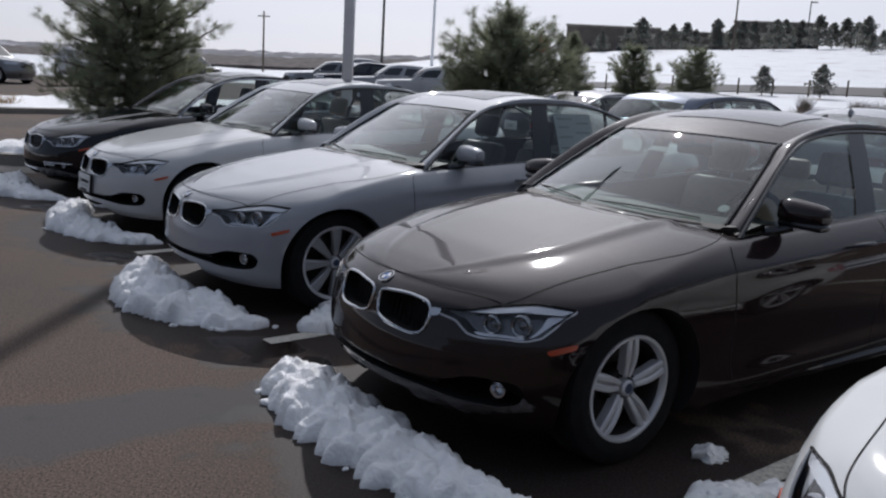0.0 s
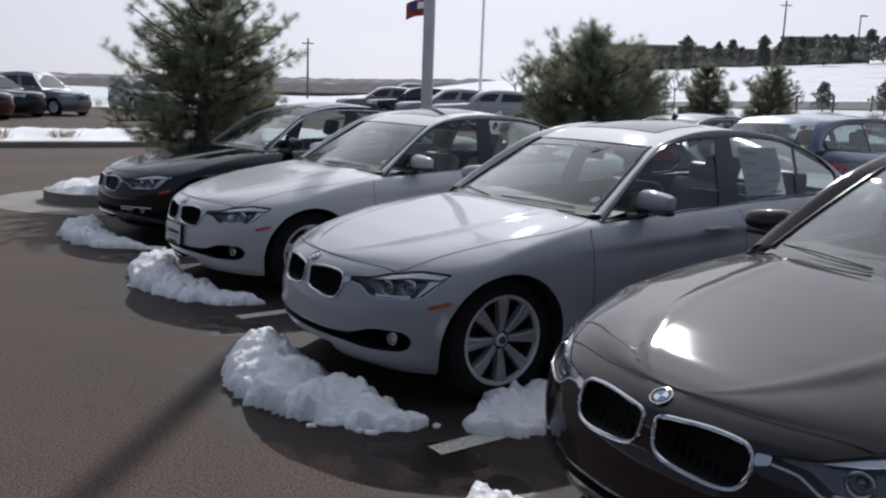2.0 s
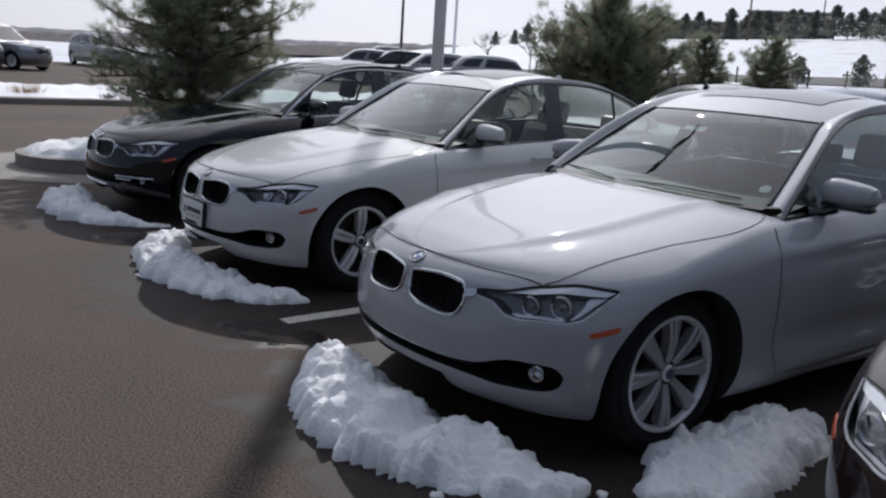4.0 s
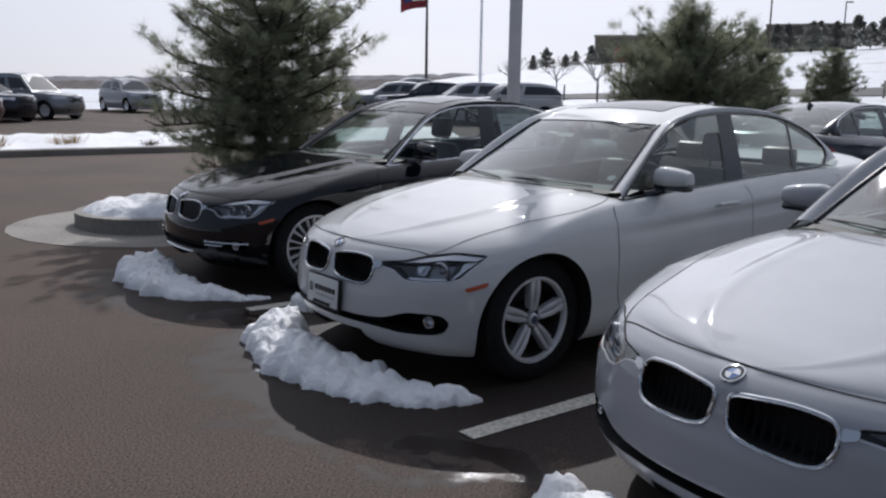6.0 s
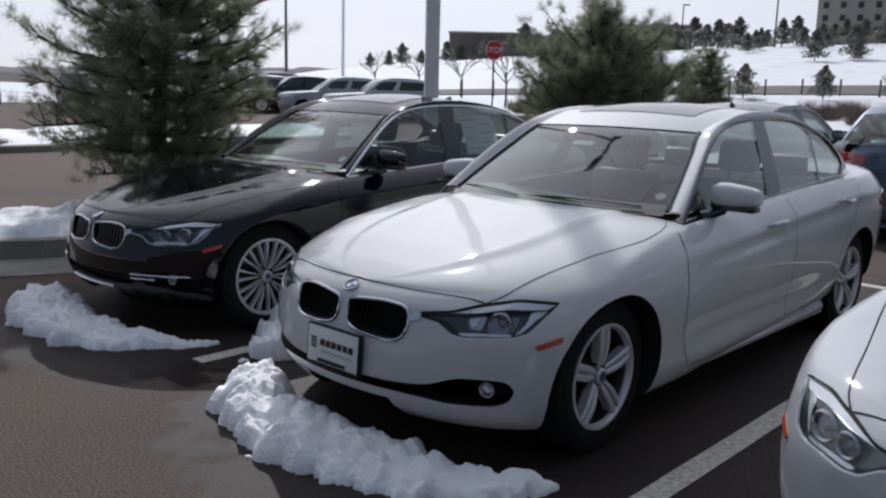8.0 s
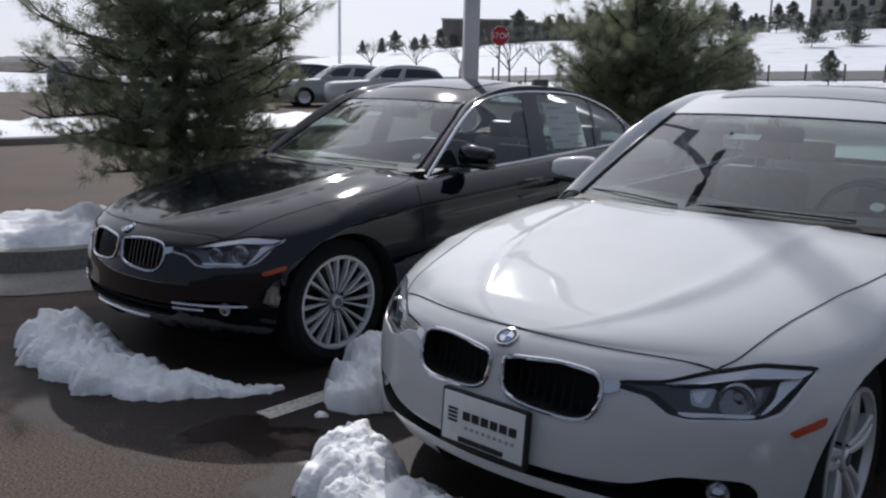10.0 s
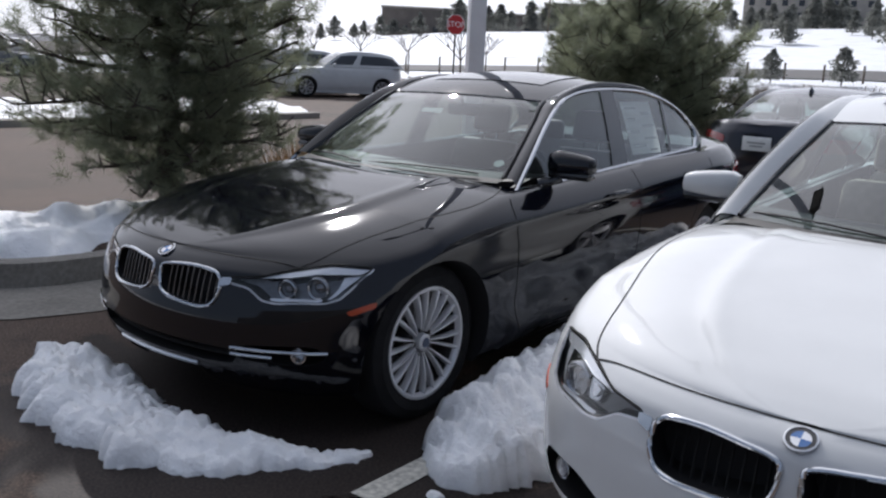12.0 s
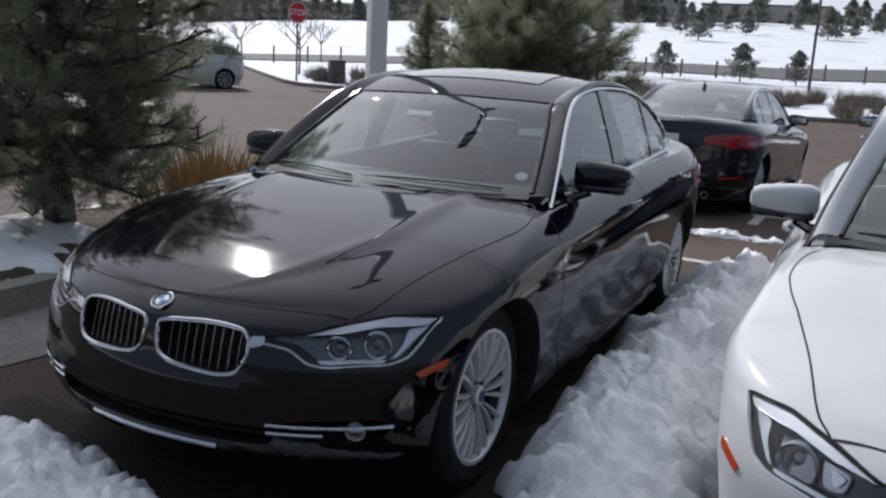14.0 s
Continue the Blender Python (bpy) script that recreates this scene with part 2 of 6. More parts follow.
# ---- the cars ----
# car's own axes: +y to the rear from the front axle, +x to the driver's side, z up from the ground
TAU = 2 * math.pi
SEDAN = dict(
    nose=([.17, .22, .28, .36, .46, .52, .58, .64, .675, .70, .72, .80], [-.62, -.69, -.735, -.755, -.745, -.727, -.715, -.70, -.665, -.62, -.57, -.40]),
    tail=([.2, .3, .45, .6, .75, .9, 1.0, 1.1], [3.70, 3.80, 3.84, 3.848, 3.84, 3.825, 3.79, 3.74]),
    wide=([.17, .22, .30, .40, .5, .6, .68, .74, .80, .84, .88, .91, .94, 1.1], [.78, .825, .85, .862, .87, .876, .876, .872, .856, .838, .808, .778, .762, .73]),
    edge=([-.62, -.5, -.35, -.15, 0, .2, .4, .55, .7, 1, 2, 2.9, 3.3, 3.6, 3.848], [.690, .692, .697, .735, .770, .815, .852, .872, .882, .898, .955, .985, .995, .99, .97]),
    ridge=([-.63, -.58, -.5, -.3, 0, .3, .47, .55, .75, 3.0, 3.1, 3.4, 3.7, 3.8], [.692, .712, .738, .785, .842, .893, .916, .919, .90, .995, 1.035, 1.048, 1.04, .99]),
    belt=.055, crown=4.5, rear_axle=2.81)


def table(spec, key, v):
    return float(np.interp(v, *spec[key]))


def side_width(spec, y, z):
    """Half the body's width: the shoulder climbs towards the tail, with a crease through the door handles and a scoop above the sill."""
    belt = spec.get("belt", 0)
    zz = z - belt * max(-.4, min(1.7, y - 1.0))
    w = table(spec, "wide", zz)
    if belt:
        fade = max(0.0, min(1.0, (y - .30) / .5)) * max(0.0, min(1.0, (3.4 - y) / .5))
        w += fade * (.007 * math.exp(-((zz - .790) / .020) ** 2) - .009 * math.exp(-((zz - .735) / .032) ** 2))
        door = max(0.0, min(1.0, (y - .42) / .3)) * max(0.0, min(1.0, (2.42 - y) / .3))
        w += door * (-.018 * math.exp(-((z - .40) / .07) ** 2) + .012 * math.exp(-((z - .27) / .05) ** 2))
    return w


def outline_point(spec, phi_or_y, zone, z):
    """A point of the plan outline at height z: zone front or rear with an angle, side with a y."""
    if zone == "front":
        y0 = table(spec, "nose", z)
        blunt = float(np.interp(z, [.53, .66], [2.8, 2.1]))
        y = y0 * max(0.0, math.cos(phi_or_y)) ** (2 / blunt)
        return side_width(spec, min(0, y), z) * math.sin(phi_or_y), y, z
    rear0 = spec["rear_axle"] + 0.09
    if zone == "side":
        return side_width(spec, phi_or_y, z), phi_or_y, z
    y1 = table(spec, "tail", z)
    y = rear0 + (y1 - rear0) * math.sin(phi_or_y) ** (2 / 2.4)
    return side_width(spec, y, z) * max(0.0, math.cos(phi_or_y)) ** (2 / 2.6), y, z


def body_solid(spec):
    """The closed lower body, without openings."""
    rear0 = spec["rear_axle"] + 0.09
    fine = "belt" in spec
    stations = [(q * math.pi / 2, "front") for q in ((0, .04, .08, .12, .16, .20, .24, .28, .32, .36, .40, .44, .48, .52, .56, .60, .64, .68, .72, .76, .80, .84, .88, .92, .96, .985) if fine else (0, .06, .12, .19, .26, .33, .4, .47, .54, .61, .68, .75, .82, .89, .95))]
    stations += [(y, "side") for y in np.linspace(0.0, rear0, 31 if fine else 15)[:-1]]
    stations += [(q * math.pi / 2, "rear") for q in (0, .1, .2, .32, .44, .56, .68, .8, .9, 1)]
    levels = [0, .035, .07, .105, .14, .18, .22, .27, .32, .37, .42, .47, .52, .57, .62, .67, .71, .745, .775, .80, .825, .85, .875, .90, .925, .95, .975, 1] if fine else [0, .06, .13, .22, .32, .42, .52, .62, .71, .79, .86, .92, .965, 1]
    half = []
    for s, zone in stations:
        y = outline_point(spec, s, zone, 0.62)[1]
        top = table(spec, "edge", y)
        col = []
        for v in levels:
            z = 0.17 + v * (top - 0.17)
            x, yy, _ = outline_point(spec, s, zone, z)
            pull = max(0.0, (v - 0.86) / 0.14)
            col.append((x * (1 - 0.022 * pull ** 2), yy + (0.012 * pull ** 2 * math.cos(s) if zone == "front" else 0), z))
        half.append(col)
    bm = bmesh.new()
    n = len(half)
    loop = [half[i] for i in range(n)] + [[(-x, y, z) for x, y, z in half[i]] for i in range(n - 2, 0, -1)]
    grid_faces(bm, loop + [loop[0]])
    K = 60 if fine else 44
    for top in (True, False):
        rows = []
        for col in half:
            x, y, z = col[-1] if top else col[0]
            zc = table(spec, "ridge", y) if top else z
            zc = max(zc, z) if top else zc
            row = []
            for k in range(K + 1):
                u = -1 + 2 * k / K
                au = abs(u)
                rise = 1 - au ** spec.get("crown", 2.4)
                zz = z + (zc - z) * rise
                if top and fine and y < 0.7:
                    f = min(1, max(0, (y + .62) / .35)) * min(1, max(0, (.70 - y) / .2))
                    line = .44 + .17 * max(0, min(1, (y + .6) / 1.2))
                    zz += f * (.010 * (.5 - .5 * math.tanh((au - line) / .035)) + .006 * math.exp(-((au - line + .02) / .04) ** 2))
                row.append((x * u, y, zz))
            rows.append(row)
        grid_faces(bm, rows)
    bmesh.ops.remove_doubles(bm, verts=bm.verts, dist=2e-4)
    bmesh.ops.dissolve_degenerate(bm, edges=bm.edges, dist=1e-5)
    bmesh.ops.recalc_face_normals(bm, faces=bm.faces)
    return bm


def prism(bm, outline, axis, lo, hi, mat=1):
    """A closed prism over a 2D outline: axis y takes (x, z), axis x takes (y, z)."""
    put = (lambda p, d: (p[0], d, p[1])) if axis == "y" else (lambda p, d: (d, p[0], p[1]))
    a, b = [bm.verts.new(put(p, lo)) for p in outline], [bm.verts.new(put(p, hi)) for p in outline]
    k = len(a)
    fs = [bm.faces.new((a[i], a[(i + 1) % k], b[(i + 1) % k], b[i])) for i in range(k)] + [bm.faces.new(a[::-1]), bm.faces.new(b)]
    for f in fs:
        f.material_index = mat
    bmesh.ops.recalc_face_normals(bm, faces=fs)


def mirror(outline):
    return [(-p[0], *p[1:]) for p in outline][::-1]


def carve(bm, cutter, mats):
    """The solid minus the cutter, as a mesh; the cuts take the cutter's materials."""
    obs = []
    for b in (bm, cutter):
        me = bpy.data.meshes.new("raw")
        b.to_mesh(me)
        b.free()
        for m in mats:
            me.materials.append(m)
        obs.append(new("raw", me))
    mod = obs[0].modifiers.new("cut", "BOOLEAN")
    mod.operation, mod.object, mod.solver = "DIFFERENCE", obs[1], "EXACT"
    mod.use_self = True
    bpy.context.view_layer.update()
    me = bpy.data.meshes.new_from_object(obs[0].evaluated_get(bpy.context.evaluated_depsgraph_get()))
    for o in obs:
        old = o.data
        bpy.data.objects.remove(o)
        bpy.data.meshes.remove(old)
    return me


KIDNEY = rounded([(.020, .618), (.055, .632), (.195, .643), (.300, .636), (.330, .610), (.334, .555), (.308, .510), (.250, .498), (.075, .510), (.030, .535)], .38, 4)
HEADLIGHT = rounded([(.372, .622), (.48, .636), (.56, .664), (.665, .686), (.777, .676), (.752, .606), (.735, .572), (.700, .556), (.55, .546), (.503, .553), (.445, .590), (.372, .600)], .16, 3)
FOG_BLACK = rounded([(.43, .385), (.69, .400), (.72, .36), (.68, .320), (.43, .325)], .3, 4)
HALF_SMILE = [(.30, .343), (.44, .358), (.545, .400), (.690, .398), (.718, .36), (.697, .312), (.655, .292), (.50, .288), (.42, .298), (.30, .304)]
SMILE = rounded(HALF_SMILE + [(-x, z) for x, z in HALF_SMILE[::-1]], .3, 3)
INTAKE = rounded([(-.42, .365), (.42, .365), (.43, .330), (.40, .300), (-.40, .300), (-.43, .330)], .15, 3)


SHELLS = {}


class Skin:
    """Rays onto the uncut body, for what is set into its surface."""

    def __init__(self, bm):
        from mathutils.bvhtree import BVHTree
        self.tree = BVHTree.FromBMesh(bm)

    def at(self, p, view, lift=0.0):
        if view == "front":
            o, d = Vector((p[0], -3, p[1])), Vector((0, 1, 0))
        elif view == "rear":
            o, d = Vector((p[0], 7, p[1])), Vector((0, -1, 0))
        elif view == "left":
            o, d = Vector((3, p[0], p[1])), Vector((-1, 0, 0))
        elif view == "right":
            o, d = Vector((-3, p[0], p[1])), Vector((1, 0, 0))
        else:
            o, d = Vector((p[0], p[1], 4)), Vector((0, 0, -1))
        hit, nor, _, _ = self.tree.ray_cast(o, d)
        if hit is None:
            hit, nor, _, _ = self.tree.find_nearest(o + d * 2.4)
        return hit + nor * lift

    def patch(self, bm, outline, view, lift=0.003, rings=4, thick=0.0):
        c = sum((np.array(p, float) for p in outline), np.zeros(2)) / len(outline)
        rows = []
        if thick:
            rows.append([self.at(p, view, lift - thick) for p in outline])
        for k in range(rings + 1):
            s = 1 - k / rings
            rows.append([self.at(c + (np.array(p) - c) * max(s, 0.002), view, lift) for p in outline])
        grid_faces(bm, rows, True)
        bmesh.ops.recalc_face_normals(bm, faces=bm.faces)

    def ribbon(self, bm, pts, view, width, lift=0.0015, n=24, closed=False):
        pts = [Vector((*p, 0)) for p in (smooth_loop(pts, n) if closed else curve(pts, n))]
        rows, k = [], len(pts)
        for i, p in enumerate(pts):
            d = (pts[(i + 1) % k if closed else min(i + 1, k - 1)] - pts[(i - 1) % k if closed else max(i - 1, 0)]).normalized()
            s = Vector((-d.y, d.x, 0)) * width / 2
            rows.append([self.at((p + s)[:2], view, lift), self.at((p - s)[:2], view, lift)])
        if closed:
            rows.append(rows[0])
        grid_faces(bm, rows)

    def tube(self, bm, pts, view, r, lift=0.0, closed=True, n=6):
        tube(bm, [self.at(p, view, lift) for p in pts], r, n, closed)


def side_x(y, z):
    """The driver's side of the glasshouse, at height z."""
    return 0.748 - 0.29 * (z - 0.88) - 0.15 * max(0.0, z - 1.0) ** 1.3 - 0.03 * max(0, min(y, 3.0) - 2.6)


def wheel(parent, x, y, r, rim, style, side):
    """A wheel on its tyre, facing outwards; side is +1 on the driver's side."""
    z = r - 0.005
    m = Matrix.Translation((x, y, z)) @ Matrix.Rotation(0 if side > 0 else math.pi, 4, "Z")
    w = new("wheel")
    w.parent, w.matrix_basis = parent, m
    bm = bmesh.new()
    lathe(bm, [(-.20, rim - .01), (-.205, r - .05), (-.19, r - .012), (-.17, r), (-.045, r), (-.022, r - .012), (-.008, r - .05), (-.006, (r + rim) / 2), (-.014, rim + .012), (-.02, rim - .01)], 48)
    part("tyre", bm, M_RUBBER, w)
    bm = bmesh.new()
    lathe(bm, [(-.020, rim + .008), (-.010, rim + .006), (-.010, rim - .006), (-.022, rim - .014), (-.035, rim - .016)], 48)
    part("rim", bm, M_ALLOY, w)
    # rim barrel in the dark disc colour: shade between the spokes painted in
    bm = bmesh.new()
    lathe(bm, [(-.035, rim - .016), (-.06, rim - .028), (-.19, rim - .032), (-.19, .02)], 40)
    part("barrel", bm, M_DISCSHADE, w)
    bm = bmesh.new()
    lathe(bm, [(-.115, .001), (-.115, rim * .78), (-.135, rim * .78), (-.135, .001)], 36)
    part("brake_disc", bm, M_DISCSHADE, w)
    bm = bmesh.new()
    lathe(bm, [(-.02, .001), (-.02, .026), (-.026, .034), (-.045, .038), (-.06, .040)], 30)
    part("hub", bm, M_ALLOY, w)
    # added dark disc that stands for the shade round the bolts
    bm = bmesh.new()
    lathe(bm, [(-.058, .001), (-.058, .074), (-.075, .085), (-.11, .088)], 30)
    part("hub_shade_disc", bm, M_DISCSHADE, w)
    bm = bmesh.new()
    lathe(bm, [(-.0165, .001), (-.0165, .020), (-.021, .022)], 24)
    part("centre_cap", bm, M_CAP, w, "dark blue centre cap")
    for k in range(5):
        bm = bmesh.new()
        q = TAU * (k + .5) / 5
        lathe(bm, [(-.036, .001), (-.036, .009), (-.06, .010)], 10, centre=(0, .054 * math.cos(q), .054 * math.sin(q)))
        part("lug_bolt", bm, M_TRIM, w)

    def spoke(q0, q1, w0, w1, x0=-.03, x1=-.016, deep=.045):
        rows = []
        for t in np.linspace(0, 1, 6):
            q, rr, wd = q0 + (q1 - q0) * t, .045 + (rim - .045) * t, w0 + (w1 - w0) * t
            xo = x0 + (x1 - x0) * t + .010 * math.sin(t * math.pi)
            c, s = math.cos(q), math.sin(q)
            ring = []
            for a, b in ((-1, -deep), (-1, -.006), (-.55, 0), (.55, 0), (1, -.006), (1, -deep)):
                ring.append((xo + b, rr * c - a * wd / 2 * s, rr * s + a * wd / 2 * c))
            rows.append(ring)
        bm = bmesh.new()
        grid_faces(bm, rows, True)
        bmesh.ops.recalc_face_normals(bm, faces=bm.faces)
        return bm
    if style == "star":
        for k in range(5):
            for d in (-1, 1):
                q = TAU * k / 5 + math.pi / 2
                part("spoke", spoke(q + d * .24, q + d * .075, .022, .031), M_ALLOY, w)
            part("spoke_web", spoke(q, q, .030, .034, x0=-.042, x1=-.026), M_SATIN, w)
    elif style == "vspoke":
        for k in range(8):
            q = TAU * k / 8 + math.pi / 2
            for d in (-1, 1):
                part("spoke", spoke(q + d * .05, q + d * .085, .026, .036), M_SATIN, w)
    else:
        for k in range(20):
            q = TAU * k / 20
            part("spoke", spoke(q + (.05 if k % 2 else -.05), q + (.01 if k % 2 else -.01), .0060, .0185, x0=-.038, deep=.03), M_ALLOY, w)
    return w


def seat(parent, x, y, mat, name="front_seat"):
    s = new(name)
    s.parent = parent
    s.matrix_basis = Matrix.Translation((x, y, 0.40))
    bm = bmesh.new()
    box(bm, (-.25, -.26, -.10), (.25, .26, .08), .05)
    part("cushion", bm, mat, s)
    bm = bmesh.new()
    box(bm, (-.25, -.07, 0), (.25, .07, .56), .055, pose(0, .27, .04, -16))
    part("backrest", bm, mat, s)
    bm = bmesh.new()
    box(bm, (-.13, -.05, .60), (.13, .04, .79), .04, pose(0, .27, .04, -14))
    part("headrest", bm, mat, s)
    for d in (-.05, .05):
        bm = bmesh.new()
        tube(bm, [(d, .40, .55), (d, .43, .68)], .007, 6)
        part("headrest_post", bm, M_CHROME, s)
    return s


def car(m, paint_mat, label, group="row of parked sedans", style="star", rim=.225, kidney="black", lines="sport", leather=M_LEATHER, sheet=False, front_plate=False, rear_plate=False, chrome_dlo=False, tyre=.325, wagon=False, lamps="twin"):
    """A four-door sedan with its parts."""
    spec = SEDAN
    top = thing("sedan", m, label, "car", group)
    rx = spec["rear_axle"]
    solid = body_solid(spec)
    skin = Skin(solid)
    cut = bmesh.new()
    for y in (0, rx):
        for sx in (1, -1):
            arch = [(y + .358 * math.cos(q) - (.02 if y == 0 else 0), .320 + .358 * math.sin(q)) for q in (TAU * j / 40 for j in range(40))]
            lo, hi = (.57, 1.2) if sx > 0 else (-1.2, -.57)
            prism(cut, arch, "x", lo, hi)
    prism(cut, [(.64, .80), (.95, .35), (2.55, .35), (2.75, .93), (2.9, .93), (2.95, 1.3), (.64, 1.3)] if not wagon else [(.62, .80), (.95, .35), (2.55, .35), (2.75, .80), (3.66, .80), (3.66, 1.3), (.62, 1.3)], "x", -.70, .70)
    for o in (KIDNEY, mirror(KIDNEY)):
        prism(cut, o, "y", -1.2, -.60)
    for o in (HEADLIGHT, mirror(HEADLIGHT)):
        prism(cut, o, "y", -1.2, -.24)
    if lines == "luxury":
        for o in (FOG_BLACK, mirror(FOG_BLACK)):
            prism(cut, o, "y", -1.2, -.40)
        prism(cut, INTAKE, "y", -1.2, -.62)
    else:
        prism(cut, SMILE, "y", -1.2, -.40)
    prism(cut, [(-.27, .05), (.27, .05), (.25, .262), (-.25, .262)], "y", -1.2, -.45)
    key = (lines, wagon)
    if key not in SHELLS:
        SHELLS[key] = carve(solid, cut, [paint_mat, M_TRIM])
    else:
        solid.free()
        cut.free()
    me = SHELLS[key].copy()
    me.materials[0] = paint_mat
    shaded("body", me, top, angle=38)

    # front end
    for sx in (1, -1):
        k2 = [(p[0] * sx, p[1]) for p in KIDNEY]
        bm = bmesh.new()
        skin.tube(bm, k2, "front", .0072, .001, True, 8)
        part("grille_frame", bm, M_CHROME, top, "bright chrome kidney frame")
        for j in range(9):
            x = sx * (.058 + .030 * j)
            zs = [p[1] for p in KIDNEY if abs(p[0] - abs(x)) < .05]
            lo, hi = min(zs) + .006, max(zs) - .004
            bm = bmesh.new()
            pts = [skin.at((x, lo + (hi - lo) * t), "front", -.022 if kidney == "chrome" else -.050) for t in (0, .33, .66, 1)]
            tube(bm, pts, .0032 if kidney == "chrome" else .004, 5)
            part("grille_bar", bm, M_DARKCHROME if kidney == "chrome" else M_SEAM, top)
        bm = bmesh.new()
        tab = [(sx * x, z) for x, z in ((.334, .618), (.376, .620), (.376, .596), (.338, .584))]
        skin.patch(bm, rounded(tab, .2, 3), "front", .006, 2, .012)
        part("grille_tab", bm, M_CHROME, top, "bright chrome tab beside the grille")
        # headlight
        h2 = [(p[0] * sx, p[1]) for p in HEADLIGHT]
        lamp = new("headlight")
        lamp.parent = top
        lamp["label"] = "clear headlight with twin round lamps"
        for hx, hz, hr in ((.572, .603, .036), (.664, .611, .042)) if lamps == "twin" else ((.650, .606, .046),):
            c = skin.at((sx * hx, hz), "front", -.028)
            bm = bmesh.new()
            lathe(bm, [(-.004, hr + .004), (.007, hr + .003), (.011, hr - .002), (.006, hr - .008), (-.010, hr - .010)], 24)
            bmesh.ops.transform(bm, matrix=Matrix.Translation(c) @ Matrix.Rotation(math.radians(-90 + 18 * sx), 4, "Z"), verts=bm.verts)
            part("lamp_ring", bm, M_LAMPRING, lamp)
            bm = bmesh.new()
            lathe(bm, [(.000, .001), (-.003, hr * .28), (-.010, hr * .46), (-.022, hr * .52)], 20)
            bmesh.ops.transform(bm, matrix=Matrix.Translation(c) @ Matrix.Rotation(math.radians(-90 + 18 * sx), 4, "Z"), verts=bm.verts)
            part("projector", bm, M_DARKCHROME, lamp)
            bm = bmesh.new()
            lathe(bm, [(-.022, hr * .50), (-.018, hr * .70), (-.006, hr - .008)], 24)
            bmesh.ops.transform(bm, matrix=Matrix.Translation(c) @ Matrix.Rotation(math.radians(-90 + 18 * sx), 4, "Z"), verts=bm.verts)
            part("bowl", bm, M_REFL, lamp)
        bm = bmesh.new()
        skin.patch(bm, rounded([(sx * x, z) for x, z in ((.716, .655), (.758, .662), (.744, .625), (.718, .580), (.700, .568), (.722, .612))], .2, 3), "front", -.020, 2)
        part("reflector", bm, M_REFL, lamp)
        if lamps == "plain":
            for x0, x1, z0, z1, mat in ((.545, .602, .580, .632, M_LAMPRING), (.552, .580, .592, .622, M_REFL), (.612, .700, .566, .640, M_DARKCHROME)):
                bm = bmesh.new()
                skin.patch(bm, rounded([(sx * x, z) for x, z in ((x0 - .006, z1 - .006), (x1, z1 + .004), (x1 - .008, z0), (x0 + .006, z0 + .006))], .25, 3), "front", -.034 if mat is not M_REFL else -.028, 2)
                part("reflector_facet", bm, mat, lamp, smooth=False)
        bm = bmesh.new()
        skin.patch(bm, rounded([(sx * x, z) for x, z in ((.52, .566), (.69, .572), (.69, .562), (.54, .554))], .2, 3), "front", -.012, 2)
        part("lower_bezel", bm, M_REFL, lamp)
        bm = bmesh.new()
        brow = [(sx * x, z) for x, z in ((.475, .629), (.56, .657), (.665, .680), (.768, .671), (.752, .656), (.665, .658), (.56, .640))]
        skin.patch(bm, rounded(brow, .12, 3), "front", -.005, 2, .004)
        part("lamp_strip", bm, M_REFL, lamp, "white light strip")
        bm = bmesh.new()
        crown = sorted((p for p in h2 if p[1] > .611 + (abs(p[0]) - .372) * .15), key=lambda p: abs(p[0]))
        foot = sorted((p for p in h2 if p[1] <= .611 + (abs(p[0]) - .372) * .15), key=lambda p: abs(p[0]))
        skin.tube(bm, foot + crown[-1:], "front", .0045, -.003, False, 6)
        part("lamp_rim", bm, M_ALLOY, lamp)
        bm = bmesh.new()
        skin.tube(bm, crown, "front", .0045, -.001, False, 6)
        part("lamp_gap", bm, M_SEAM, lamp)
        bm = bmesh.new()
        c0 = (sum(p[0] for p in h2) / len(h2), sum(p[1] for p in h2) / len(h2))
        skin.patch(bm, [(c0[0] + (p[0] - c0[0]) * .97, c0[1] + (p[1] - c0[1]) * .97) for p in h2], "front", -.046, 4)
        part("lamp_housing", bm, M_HOUSING if lamps == "twin" else M_GLOSSBLACK, lamp)
        bm = bmesh.new()
        skin.patch(bm, h2, "front", .0015, 4)
        part("lens", bm, M_LENS, lamp, "clear plastic lens")
        # amber reflector
        bm = bmesh.new()
        amber = rounded([(sx * x, z) for x, z in ((.757, .528), (.815, .560), (.815, .536), (.768, .512))], .2, 3)
        skin.patch(bm, amber, "front", .004, 2, .008)
        part("side_marker", bm, M_AMBER, top, "amber side marker")
        # fog lamp
        c = skin.at((sx * .640, .352), "front", -.022)
        fog = new("fog_lamp")
        fog.parent = top
        bm = bmesh.new()
        lathe(bm, [(0, .029), (.006, .031), (.005, .026), (-.02, .020), (-.030, .003)], 20)
        bmesh.ops.transform(bm, matrix=Matrix.Translation(c) @ Matrix.Rotation(math.radians(-90 + 25 * sx), 4, "Z"), verts=bm.verts)
        part("bowl", bm, M_CHROME, fog)
        bm = bmesh.new()
        lathe(bm, [(.005, .001), (.004, .015), (.001, .026)], 20)
        bmesh.ops.transform(bm, matrix=Matrix.Translation(c) @ Matrix.Rotation(math.radians(-90 + 25 * sx), 4, "Z"), verts=bm.verts)
        part("lens", bm, M_LENS, fog)
